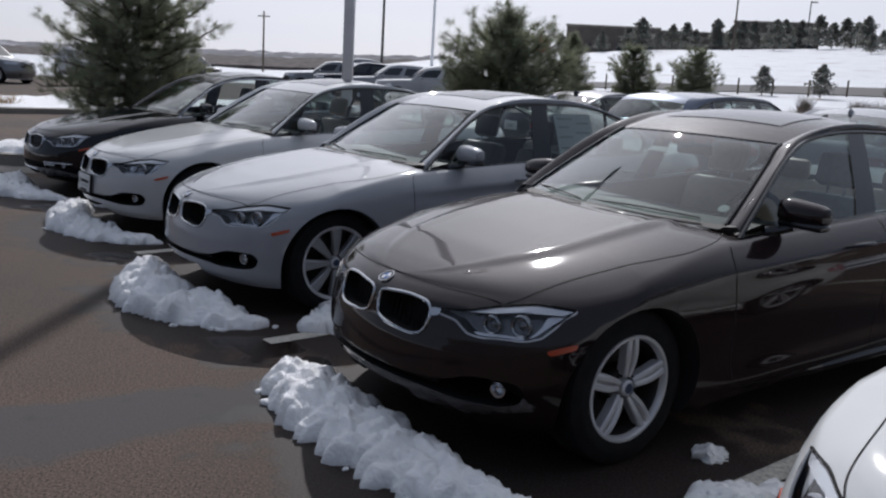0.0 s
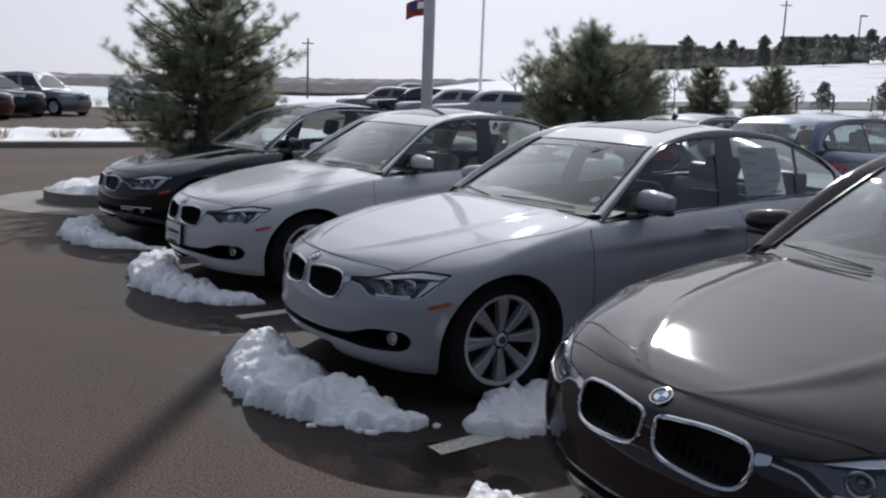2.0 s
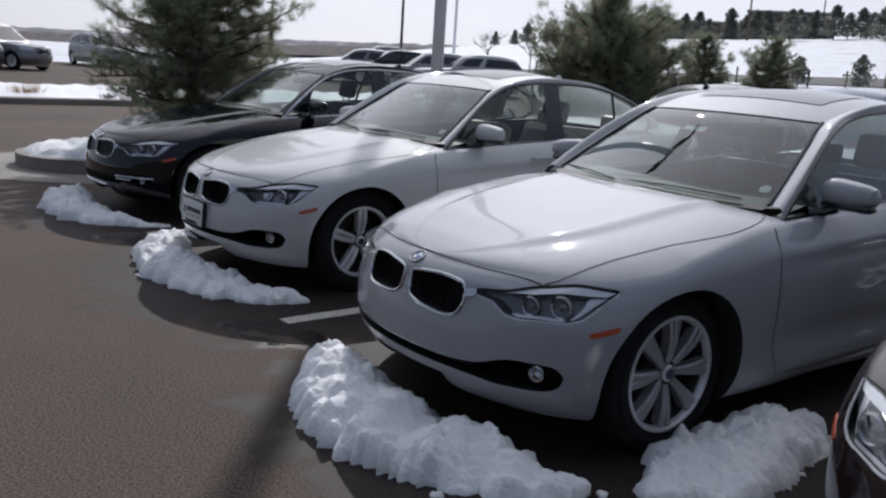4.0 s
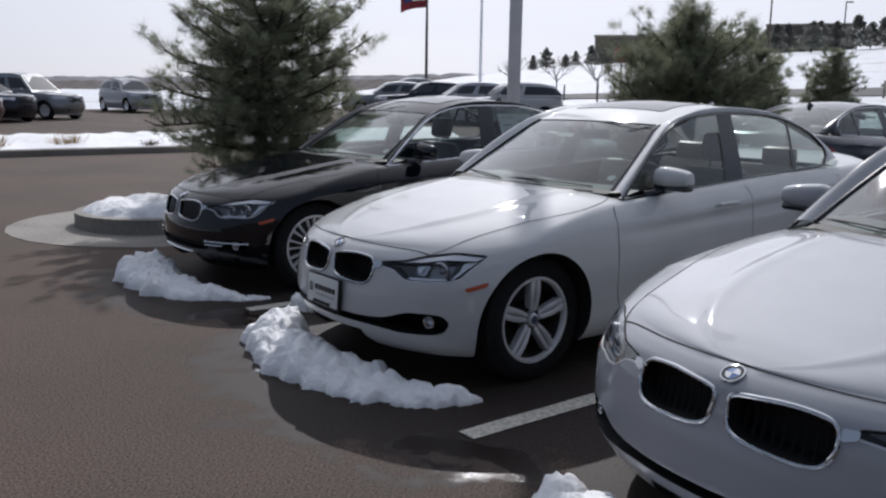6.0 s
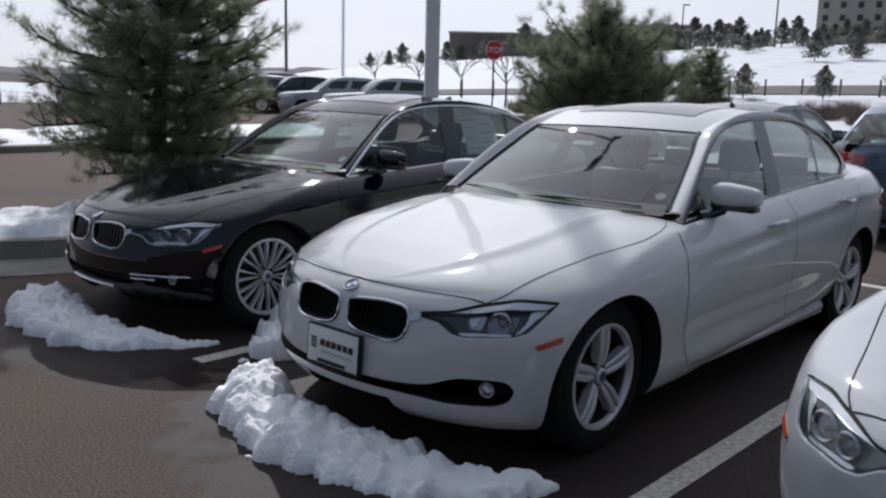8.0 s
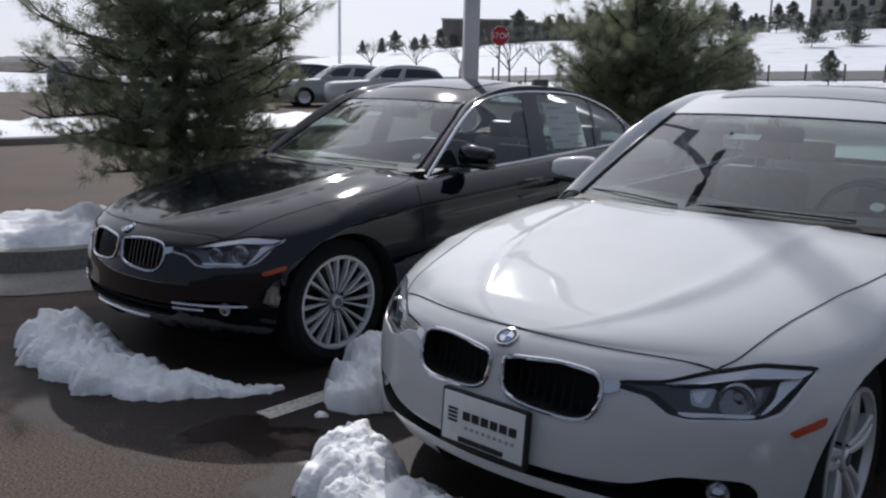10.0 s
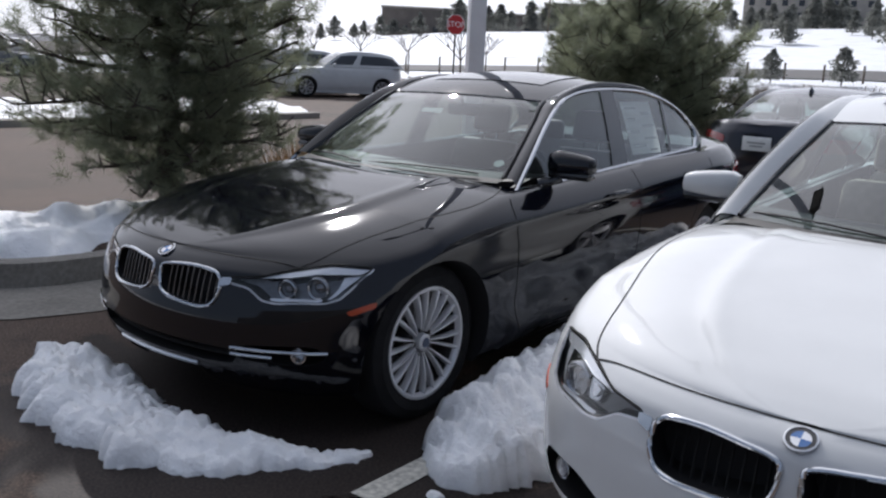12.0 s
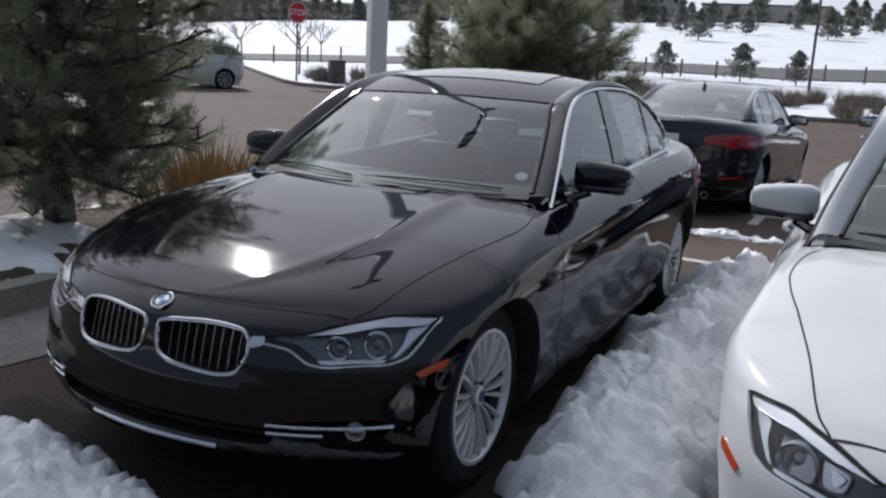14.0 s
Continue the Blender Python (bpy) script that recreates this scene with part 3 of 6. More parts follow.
        if lines == "luxury":
            for z0, x1 in ((.372, .72), (.348, .56)):
                bm = bmesh.new()
                skin.tube(bm, [(sx * x, z0 + .004 * (x - .5)) for x in np.linspace(.41, x1, 8)], "front", .006, .002, False, 6)
                part("bumper_trim", bm, M_CHROME, top, "chrome strip on the bumper")
    if lines == "luxury":
        bm = bmesh.new()
        skin.tube(bm, [(x, .277) for x in np.linspace(-.25, .25, 15)], "front", .009, .002, False, 6)
        part("lip_trim", bm, M_CHROME, top, "chrome strip under the bumper")
    for z in (.325,):
        bm = bmesh.new()
        tube(bm, [skin.at((x, z), "front", -.03) for x in np.linspace(-.40, .40, 9)], .008, 5)
        part("intake_bar", bm, M_SEAM, top)
    # round badge
    badge = new("badge")
    badge.parent = top
    c, c2 = skin.at((0, .668), "front", 0), skin.at((0, .69), "front", 0)
    tilt = math.degrees(math.atan2(c2.y - c.y, c2.z - c.z))
    badge.matrix_basis = pose(*c, 90 - tilt)
    for name, prof, mat in (("badge_ring", [(.0, .036), (.006, .036), (.007, .032), (.004, .031)], M_CHROME), ("badge_band", [(.004, .032), (.005, .021)], M_GLOSSBLACK)):
        bm = bmesh.new()
        lathe(bm, prof, 28, "z")
        part(name, bm, mat, badge)
    for k in range(4):
        bm = bmesh.new()
        ring = [(0, 0, .006)] + [(.022 * math.cos(q), .022 * math.sin(q), .005) for q in np.linspace(k * math.pi / 2, (k + 1) * math.pi / 2, 7)]
        bm.faces.new([bm.verts.new(p) for p in ring])
        part("badge_quarter", bm, M_BLUE if k % 2 else M_BADGEWHITE, badge, smooth=False)

    # panel gaps
    def gap(pts, view, name="panel_gap", width=.0045, n=24):
        bm = bmesh.new()
        skin.ribbon(bm, pts, view, width, .0015, n)
        part(name, bm, M_SEAM, top)
    gap([(-.575, -.505), (-.29, -.598), (0, -.628), (.29, -.598), (.575, -.505)], "top", "hood_gap", .005, 50)
    for sx in (1, -1):
        gap([(sx * .575, -.505), (sx * .615, -.42), (sx * .655, -.22), (sx * .705, 0), (sx * .745, .18), (sx * .762, .34), (sx * .735, .52), (sx * .665, .655)], "top", "hood_gap", .0045, 40)
    for v in ("left", "right"):
        gap([(.545, .862), (.512, .80), (.512, .62), (.535, .40), (.60, .25)], v)
        gap([(1.72, .925), (1.72, .6), (1.73, .25)], v)
        gap([(2.75, .94), (2.70, .85), (2.55, .70), (2.42, .50), (2.40, .27)], v)
        gap([(.66, .245), (1.5, .235), (2.40, .245)], v)
        sx = 1 if v == "left" else -1
        for hy in (1.45, 2.46):
            bm = bmesh.new()
            hz = .818 if hy < 2 else .868
            tube(bm, [skin.at((hy + t, hz + .01 * (t + .1)), v, l) for t, l in ((-.10, .004), (-.085, .026), (-.03, .032), (.04, .032), (.085, .026), (.10, .004))], [.009, .012, .013, .013, .012, .009], 8)
            part("door_handle", bm, paint_mat, top)
        # side sill
        bm = bmesh.new()
        tube(bm, [(sx * x, y, z) for x, y, z in ((.785, .42, .225), (.80, .8, .225), (.805, 1.5, .225), (.80, 2.1, .225), (.785, 2.40, .225))], .030, 8)
        part("sill", bm, paint_mat, top)

    # glasshouse
    A = [(.655, .885), (.87, 1.053), (1.095, 1.206), (1.295, 1.295), (1.55, 1.336), (1.91, 1.346), (2.32, 1.322), (2.675, 1.219), (2.83, 1.09), (2.76, .995)]
    I = [(.655, .69, .925), (.612, .87, 1.045), (.563, 1.055, 1.164), (.514, 1.238, 1.272), (.520, 1.55, 1.356), (.520, 1.91, 1.374), (.528, 2.32, 1.325), (.555, 2.72, 1.195), (.60, 3.0, 1.075), (.62, 3.12, 1.025)]
    iw, ir, q_end = 13, 27, 2.79
    if wagon:
        A = A[:5] + [(2.40, 1.342), (2.90, 1.30), (3.25, 1.21), (3.45, 1.08), (3.40, 1.0)]
        I = I[:5] + [(.535, 2.40, 1.375), (.53, 2.95, 1.355), (.53, 3.35, 1.32), (.60, 3.58, 1.14), (.68, 3.72, .96)]
        ir, q_end = 32, 3.36
    n = 40
    arch = curve(A, n)
    inner = curve(I, n)
    for sx in (1, -1):
        bm = bmesh.new()
        rows = []
        for (y, z), q in zip(arch, inner):
            a, b = np.array((side_x(y, z), y, z)), np.array(q)
            row = []
            for t in np.linspace(0, 1, 7):
                p = a + (b - a) * t
                bulge = .030 * math.sin(math.pi * t)
                row.append((sx * (p[0] + bulge * .7), p[1], p[2] + bulge * .7))
            rows.append(row)
        grid_faces(bm, rows if sx > 0 else [r[::-1] for r in rows])
        part("roof_rail", bm, paint_mat, top)
        # side windows
        zt = lambda y: float(np.interp(y, [p[0] for p in arch[:-6]], [p[1] for p in arch[:-6]]))
        zb = lambda y: .885 + .054 * (y - .655)
        def side_panel(name, y0, y1, mat, lift=-.004, pad=.012, slant0=0.0, slant1=0.0):
            bm = bmesh.new()
            rows = []
            for t in np.linspace(0, 1, 12):
                row = []
                for u in np.linspace(0, 1, 7):
                    y = y0 + slant0 * u + (y1 + slant1 * u - y0 - slant0 * u) * t
                    lo, hi = zb(y), max(zt(y) - pad, zb(y) + .001)
                    z = lo + (hi - lo) * u
                    row.append((sx * (side_x(y, z) + lift), y, z))
                rows.append(row)
            grid_faces(bm, rows)
            o = part(name, bm, mat, top)
            if mat in (M_GLASS, M_SIDEGLASS):
                o.visible_shadow = False
            return o
        side_panel("side_window", .70, 1.615, M_SIDEGLASS, slant1=.07)
        side_panel("door_pillar", 1.615, 1.80, M_GLOSSBLACK, .002, slant0=.07, slant1=.04)
        side_panel("rear_side_window", 1.80, 2.37, M_SIDEGLASS, slant0=.04, slant1=.05)
        side_panel("window_divider", 2.37, 2.405, M_GLOSSBLACK, .002, slant0=.05, slant1=.05)
        side_panel("quarter_window", 2.405, q_end, M_SIDEGLASS, slant0=.05)
        trim = M_CHROME if chrome_dlo else M_GLOSSBLACK
        bm = bmesh.new()
        tube(bm, [(sx * (side_x(y, z) + .003), y, z - .004) for y, z in arch], .0105, 6)
        part("window_trim", bm, trim, top, "chrome window surround" if chrome_dlo else "")
        bm = bmesh.new()
        tube(bm, [(sx * (side_x(y, zb(y)) + .006), y, zb(y) - .004) for y in np.linspace(.655, q_end, 14)], .011, 6)
        part("belt_trim", bm, trim, top)
        # door mirror
        mir = new("door_mirror")
        mir.parent = top
        mir.matrix_basis = Matrix.Translation((sx * .862, .955, .985))
        bm = bmesh.new()
        prof = [(x * .98, k) for x, k in ((-.120, .45), (-.114, .74), (-.085, .93), (-.04, 1), (.03, 1), (.085, .95), (.112, .80), (.122, .5))]
        rows = []
        for x, k in prof:
            rows.append([(sx * x, math.copysign(abs(math.cos(q)) ** .7, math.cos(q)) * .062 * k * (1 if math.cos(q) < 0 else .5), (.066 - .010 * x / .1) * (1 if math.sin(q) > 0 else .62) * math.copysign(abs(math.sin(q)) ** .7, math.sin(q)) * k + .006) for q in (TAU * j / 16 for j in range(16))])
        vs = grid_faces(bm, rows, True)
        bm.faces.new(vs[0][::-1])
        bm.faces.new(vs[-1])
        bmesh.ops.recalc_face_normals(bm, faces=bm.faces)
        part("cap", bm, paint_mat, mir)
        bm = bmesh.new()
        box(bm, (-.112, -.048, -.056), (.110, .032, -.018), .016)
        part("housing", bm, M_GLOSSBLACK, mir)
        bm = bmesh.new()
        box(bm, (-.095, .026, -.042), (.095, .034, .042), .004)
        part("mirror_glass", bm, M_CHROME, mir)
        bm = bmesh.new()
        tube(bm, [(-sx * .05, -.01, -.055), (-sx * .09, -.04, -.075), (-sx * .135, -.09, -.085)], [.022, .020, .026], 8)
        part("arm", bm, M_GLOSSBLACK, mir)
    # roof, windscreen and rear window between the rails
    def between(i0, i1, bow_y, bow_z, name, mat, lift=0.0, shade=True):
        bm = bmesh.new()
        rows = []
        for i in range(i0, i1 + 1):
            x, y, z = inner[i]
            t = (i - i0) / (i1 - i0)
            by, bz = bow_y(t), bow_z(t)
            rows.append([(x * u, y + by * (1 - u * u), z + bz * (1 - u * u) + lift) for u in np.linspace(-1, 1, 15)])
        grid_faces(bm, rows)
        bmesh.ops.recalc_face_normals(bm, faces=bm.faces)
        o = part(name, bm, mat, top)
        o.visible_shadow = shade
        return o
    between(iw, ir, lambda t: -.075 * (1 - t) + .07 * t, lambda t: .012 + .020 * math.sin(math.pi * min(1, t * 1.0)) + .014 * t, "roof", paint_mat)
    between(0, iw, lambda t: -.18 * (1 - t) - .075 * t, lambda t: .008 + .004 * t, "windscreen", M_GLASS, shade=False)
    between(ir, n - 1, lambda t: .07 * (1 - t) + .10 * t, lambda t: .026 * (1 - t) + .015 * t, "rear_window", M_GLASS, shade=False)
    bm = bmesh.new()
    x, y, z = inner[iw]
    tube(bm, [(x * u, y - .075 * (1 - u * u) - .004, z + .012 * (1 - u * u) - .003) for u in np.linspace(-.98, .98, 15)], .007, 6)
    part("windscreen_edge", bm, M_GLOSSBLACK, top)
    for sx in (1, -1):
        bm = bmesh.new()
        tube(bm, [(sx * (q[0] - .004), q[1] - .003, q[2] + .003) for q in inner[:iw + 1]], .009, 6)
        part("windscreen_seal", bm, M_GLOSSBLACK, top)
    bm = bmesh.new()
    grid_faces(bm, [[(.65 * u, .69 - .18 * (1 - u * u) - d, .925 + .008 * (1 - u * u) + h) for u in np.linspace(-1, 1, 15)] for d, h in ((.045, -.016), (.0, -.003), (-.14, .015))])
    part("cowl", bm, M_TRIM, top)
    for x0, x1 in ((.54, -.06), (-.10, -.60)):
        bm = bmesh.new()
        tube(bm, [(x, .69 - .18 * (1 - (x / .65) ** 2) + .012 + .02 * t, .943 + .012 * math.sin(t * 3)) for t, x in ((t, x0 + (x1 - x0) * t) for t in np.linspace(0, 1, 8))], .0042, 5)
        part("wiper", bm, M_TRIM, top)
    bm = bmesh.new()
    rows = [[(w * math.cos(q), y, 1.325 + max(0, h * math.sin(q))) for q in np.linspace(0, math.pi, 9)] for y, w, h in ((2.30, .008, .03), (2.36, .022, .045), (2.42, .024, .075), (2.46, .018, .085), (2.485, .010, .05))]
    grid_faces(bm, rows)
    part("roof_antenna", bm, paint_mat, top)
    bm = bmesh.new()
    rows = []
    for i in range(iw + 3, iw + 9):
        x, y, z = inner[i]
        t = (i - iw) / (ir - iw)
        rows.append([(x * u, y + (-.075 * (1 - t) + .07 * t) * (1 - u * u), z + (.012 + .020 * math.sin(math.pi * t) + .014 * t) * (1 - u * u) + .004) for u in np.linspace(-.72, .72, 11)])
    grid_faces(bm, rows)
    part("sunroof", bm, M_DARKGLASS, top)

    # rear end
    for sx in (1, -1):
        bm = bmesh.new()
        lampo = rounded([(sx * x, z) for x, z in ((.40, .86), (.62, .888), (.84, .875), (.865, .80), (.82, .735), (.62, .735), (.58, .770), (.40, .775))], .25, 3)
        skin.patch(bm, lampo, "rear", .008, 4, .02)
        part("tail_lamp", bm, M_RED, top, "red tail lamp")
        bm = bmesh.new()
        skin.patch(bm, rounded([(sx * x, z) for x, z in ((.56, .44), (.76, .45), (.76, .42), (.56, .41))], .2, 3), "rear", .004, 2, .01)
        part("reflector", bm, M_RED, top)
        bm = bmesh.new()
        lathe(bm, [(.0, .036), (.09, .036), (.09, .031), (.0, .031)], 16)
        bmesh.ops.transform(bm, matrix=pose(sx * .48, 3.76, .26, 0, 0, 90), verts=bm.verts)
        part("tailpipe", bm, M_CHROME, top)
    bm = bmesh.new()
    skin.ribbon(bm, [(-.70, .90), (-.60, .72), (-.3, .70), (.3, .70), (.60, .72), (.70, .90)], "rear", .007, .002, 40)
    part("boot_gap", bm, M_SEAM, top)
    bm = bmesh.new()
    skin.patch(bm, rounded([(-.62, .30), (.62, .30), (.56, .20), (-.56, .20)], .2, 3), "rear", .004, 3, .01)
    part("rear_valance", bm, M_TRIM, top)
    if rear_plate:
        pl = new("dealer_plate")
        pl.parent = top
        bm = bmesh.new()
        box(bm, (-.155, 3.845, .715), (.155, 3.862, .865), .004)
        part("plate", bm, M_PAPER, pl)
        for zz, w in ((.80, .10), (.765, .07)):
            bm = bmesh.new()
            box(bm, (-w, 3.862, zz - .010), (w, 3.865, zz + .010))
            part("print_bar", bm, M_INK, pl, smooth=False)

    # inside
    bm = bmesh.new()
    rows = [[(.70 * u, y - .10 * (1 - u * u), z) for u in np.linspace(-1, 1, 9)] for y, z in ((.70, .89), (.88, .925), (1.08, .92), (1.20, .85), (1.18, .62), (1.08, .45))]
    grid_faces(bm, rows)
    part("dashboard", bm, M_DASH, top)
    bm = bmesh.new()
    ring = [(.185 * math.cos(q), 0, .185 * math.sin(q)) for q in (TAU * j / 28 for j in range(28))]
    tube(bm, ring, .015, 8, True)
    box(bm, (-.18, -.012, -.02), (.18, .012, .02), .006)
    box(bm, (-.06, -.02, -.07), (.06, .015, .05), .012)
    bmesh.ops.transform(bm, matrix=pose(.36, 1.28, .84, -24), verts=bm.verts)
    part("steering_wheel", bm, M_LEATHERBLACK, top)
    for x in (.37, -.37):
        seat(top, x, 1.62, leather)
    bench = new("rear_bench")
    bench.parent = top
    bm = bmesh.new()
    box(bm, (-.66, 2.15, .34), (.66, 2.60, .52), .05)
    part("cushion", bm, leather, bench)
    bm = bmesh.new()
    box(bm, (-.66, -.07, 0), (.66, .07, .50), .05, pose(0, 2.60, .50, -22))
    part("backrest", bm, leather, bench)
    for x in (-.38, .38):
        bm = bmesh.new()
        box(bm, (x - .13, 2.72, .96), (x + .13, 2.80, 1.10), .035)
        part("headrest", bm, leather, bench)
    bm = bmesh.new()
    box(bm, (-.11, -.015, -.032), (.11, .02, .032), .012, pose(0, 1.24, 1.20))
    tube(bm, [(0, 1.24, 1.21), (0, 1.20, 1.27)], .010, 6)
    part("rear_view_mirror", bm, M_DASH, top)
    bm = bmesh.new()
    box(bm, (-.075, 0, -.018), (.055, .002, .018), m=pose(-.05, 1.03, 1.195, -57))
    part("windscreen_sticker", bm, M_PAPER, top, "small white paper sticker", smooth=False)
    bm = bmesh.new()
    lathe(bm, [(0, .001), (0, .026)], 18, "z")
    bmesh.ops.transform(bm, matrix=pose(.572, .765, .985, 32, 6), verts=bm.verts)
    part("round_sticker", bm, M_PAPER, top, "small round white sticker")
    if sheet:
        sh = new("price_sheet")
        sh.parent = top
        sh["label"] = "white printed price sheet inside the window"

        def on_glass(name, y0, y1, z0, z1, mat, lift):
            bm = bmesh.new()
            grid_faces(bm, [[(side_x(y, z) - lift, y, z) for z in np.linspace(z0, z1, 6)] for y in (y0, y1)])
            part(name, bm, mat, sh, smooth=False)
        on_glass("paper", 1.90, 2.28, .985, 1.275, M_SHEET, .010)
        for z, y0, y1 in ((1.24, 1.93, 2.08), (1.21, 2.12, 2.25), (1.18, 1.93, 2.04), (1.14, 2.10, 2.25), (1.11, 1.93, 2.06), (1.07, 2.10, 2.25), (1.03, 1.93, 2.10), (1.005, 2.14, 2.24)):
            on_glass("print_bar", y0, y1, z - .006, z + .006, M_INK, .008)
    if front_plate:
        pl = new("dealer_plate")
        pl.parent = top
        pl["label"] = "white dealer plate in a black frame, print as bars"
        c = skin.at((0, .415), "front", .012)
        pl.matrix_basis = pose(*c, -4)
        for name, lo, hi, mat in (("plate_frame", (-.160, -.010, -.086), (.160, .012, .086), M_TRIM), ("plate", (-.152, -.013, -.070), (.152, -.005, .079), M_PAPER)):
            bm = bmesh.new()
            box(bm, lo, hi, .003)
            part(name, bm, mat, pl)
        bars = [(-.072 + .0345 * k, -.072 + .0345 * k + .027, .004, .030, M_INKBLACK) for k in range(6)] + [(-.062 + .0215 * k, -.062 + .0215 * k + .011, -.024, -.014, M_INK) for k in range(9)]
        bars += [(-.130, -.094, z, z + .007, M_INKBLACK) for z in (-.010, .002, .014, .026)] + [(-.085, .085, -.066, -.050, M_INKBLACK)]
        for x0, x1, z0, z1, mat in bars:
            bm = bmesh.new()
            box(bm, (x0, -.0155, z0), (x1, -.012, z1), .001)
            part("print_bar", bm, mat, pl, smooth=False)

    # wheels
    for y in (0, rx):
        for sx in (1, -1):
            wheel(top, sx * (.805 if y == 0 else .825), y, tyre, rim, style, sx)
    return top


def place(hub_x, hub_y, heading):
    """The pose of a car from its driver's side front wheel and the way from its nose to its tail, in degrees from +x."""
    h = radians(heading)
    return pose(hub_x - .80 * math.sin(h), hub_y + .80 * math.cos(h), 0, 0, 0, heading - 90)


car(place(.833, 3.525, 37.5), M_BROWN, "dark brown metallic sedan with beige seats, parked on asphalt", style="star", rim=.216)
car(place(-.648, 5.500, 37.4), M_SILVER, "silver metallic sedan with a price sheet in its window", style="vspoke", rim=.228, leather=M_LEATHERBLACK, sheet=True)
car(place(-2.116, 7.594, 40.8), M_WHITE, "white sedan with a dealer plate on its front bumper", style="star", rim=.216, front_plate=True, lamps="plain")
car(place(-3.626, 9.523, 41.0), M_BLACK, "glossy black sedan with chrome trim beside a pine tree", style="multi", rim=.228, kidney="chrome", lines="luxury", chrome_dlo=True, leather=M_LEATHERBLACK, sheet=True)
car(place(2.20, 1.15, 37.5), M_WHITE, "white sedan parked beside the brown one", style="star", rim=.216)
BACK = "second row of parked cars"
car(pose(3.86, 16.98, 0, 0, 0, 127), M_NAVY, "dark blue sedan seen from behind with red tail lamps", BACK, style="multi", rim=.228, rear_plate=True, chrome_dlo=True)
car(pose(5.24, 14.90, 0, 0, 0, 131) @ Matrix.Diagonal((1, 1, 1.05, 1)), M_BLUEGREY, "blue-grey estate car with roof rails and tailgate window", BACK, style="star", rim=.216, wagon=True)
car(pose(6.70, 12.98, 0, 0, 0, 131), M_SILVER, "pale silver sedan parked beside the estate car", BACK, style="vspoke", rim=.228)


# ---- the place ----
def asphalt_material():
    """Worn asphalt with aggregate, patches, wetness round the melting snow with car shade darkened in, a painted grey
    sheen and a few shallow puddles.
    """
    m = material("asphalt", (0.092, 0.066, 0.052), 0.9, spec=0.25, grain=(95, 0.85), second=(0.45, (0.066, 0.052, 0.043), 0.42, 0.7), bump=(400, 0.22, 0.004))
    n, l = m.node_tree.nodes, m.node_tree.links
    p = n["Principled BSDF"]
    co, spots = n.new("ShaderNodeTexCoord"), n.new("ShaderNodeTexNoise")
    spots.inputs["Scale"].default_value, spots.inputs["Detail"].default_value = 4.0, 9
    l.new(co.outputs["Object"], spots.inputs["Vector"])

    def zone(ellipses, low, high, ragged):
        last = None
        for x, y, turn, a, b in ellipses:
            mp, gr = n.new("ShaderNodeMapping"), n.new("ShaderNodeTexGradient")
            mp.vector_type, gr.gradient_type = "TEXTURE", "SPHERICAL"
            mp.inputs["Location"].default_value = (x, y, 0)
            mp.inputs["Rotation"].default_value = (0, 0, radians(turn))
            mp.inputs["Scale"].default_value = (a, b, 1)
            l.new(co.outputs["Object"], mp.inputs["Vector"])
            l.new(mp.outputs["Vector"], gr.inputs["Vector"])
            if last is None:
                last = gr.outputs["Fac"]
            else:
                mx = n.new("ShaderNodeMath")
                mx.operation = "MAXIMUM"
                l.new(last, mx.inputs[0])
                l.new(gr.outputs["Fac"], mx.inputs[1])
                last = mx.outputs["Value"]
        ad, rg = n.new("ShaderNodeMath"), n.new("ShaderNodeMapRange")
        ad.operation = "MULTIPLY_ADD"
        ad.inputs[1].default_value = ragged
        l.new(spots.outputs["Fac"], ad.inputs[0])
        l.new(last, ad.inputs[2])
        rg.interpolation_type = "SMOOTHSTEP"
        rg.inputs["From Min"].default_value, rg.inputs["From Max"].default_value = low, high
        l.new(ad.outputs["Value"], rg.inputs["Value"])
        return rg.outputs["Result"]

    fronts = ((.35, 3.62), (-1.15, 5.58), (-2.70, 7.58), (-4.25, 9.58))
    # wet round the snow heaps; the long ellipse also paints shade under the cars
    damp_shade = zone([(x, y, -40, 1.75, 1.22) for x, y in fronts] + [(.15, 8.4, -52.8, 8.2, 3.0)], .62, .78, 0.95)
    pool = zone([(-.85, 4.66, -25, .7, .34), (-2.42, 6.62, -25, .65, .3), (-3.95, 8.66, -25, .65, .3)], .98, 1.2, 1.25)
    # meltwater stream; the sky's sheen on it is mixed in as grey colour
    runoff_sheen = zone([(-1.45, 3.55, 35, 1.9, .42)], .62, .95, 0.9)
    old = p.inputs["Base Color"].links[0].from_socket
    grey = n.new("ShaderNodeMix")
    grey.data_type = "RGBA"
    grey.inputs["B"].default_value = (0.066, 0.064, 0.066, 1)
    half = n.new("ShaderNodeMath")
    half.operation = "MULTIPLY"
    half.inputs[1].default_value = 0.8
    l.new(runoff_sheen, half.inputs[0])
    l.new(half.outputs["Value"], grey.inputs["Factor"])
    l.new(old, grey.inputs["A"])
    old = grey.outputs["Result"]
    # first tint: wet asphalt deepened to the cars' shade; second: puddles
    for mask, tint in ((damp_shade, (0.33, 0.33, 0.345)), (pool, (0.9, 0.9, 0.9))):
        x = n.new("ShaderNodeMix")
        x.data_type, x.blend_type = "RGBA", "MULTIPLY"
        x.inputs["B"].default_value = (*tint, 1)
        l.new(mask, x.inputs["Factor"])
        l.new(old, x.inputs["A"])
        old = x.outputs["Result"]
    l.new(old, p.inputs["Base Color"])
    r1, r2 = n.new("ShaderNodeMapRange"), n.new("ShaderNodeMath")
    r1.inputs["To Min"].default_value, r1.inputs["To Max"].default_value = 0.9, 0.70
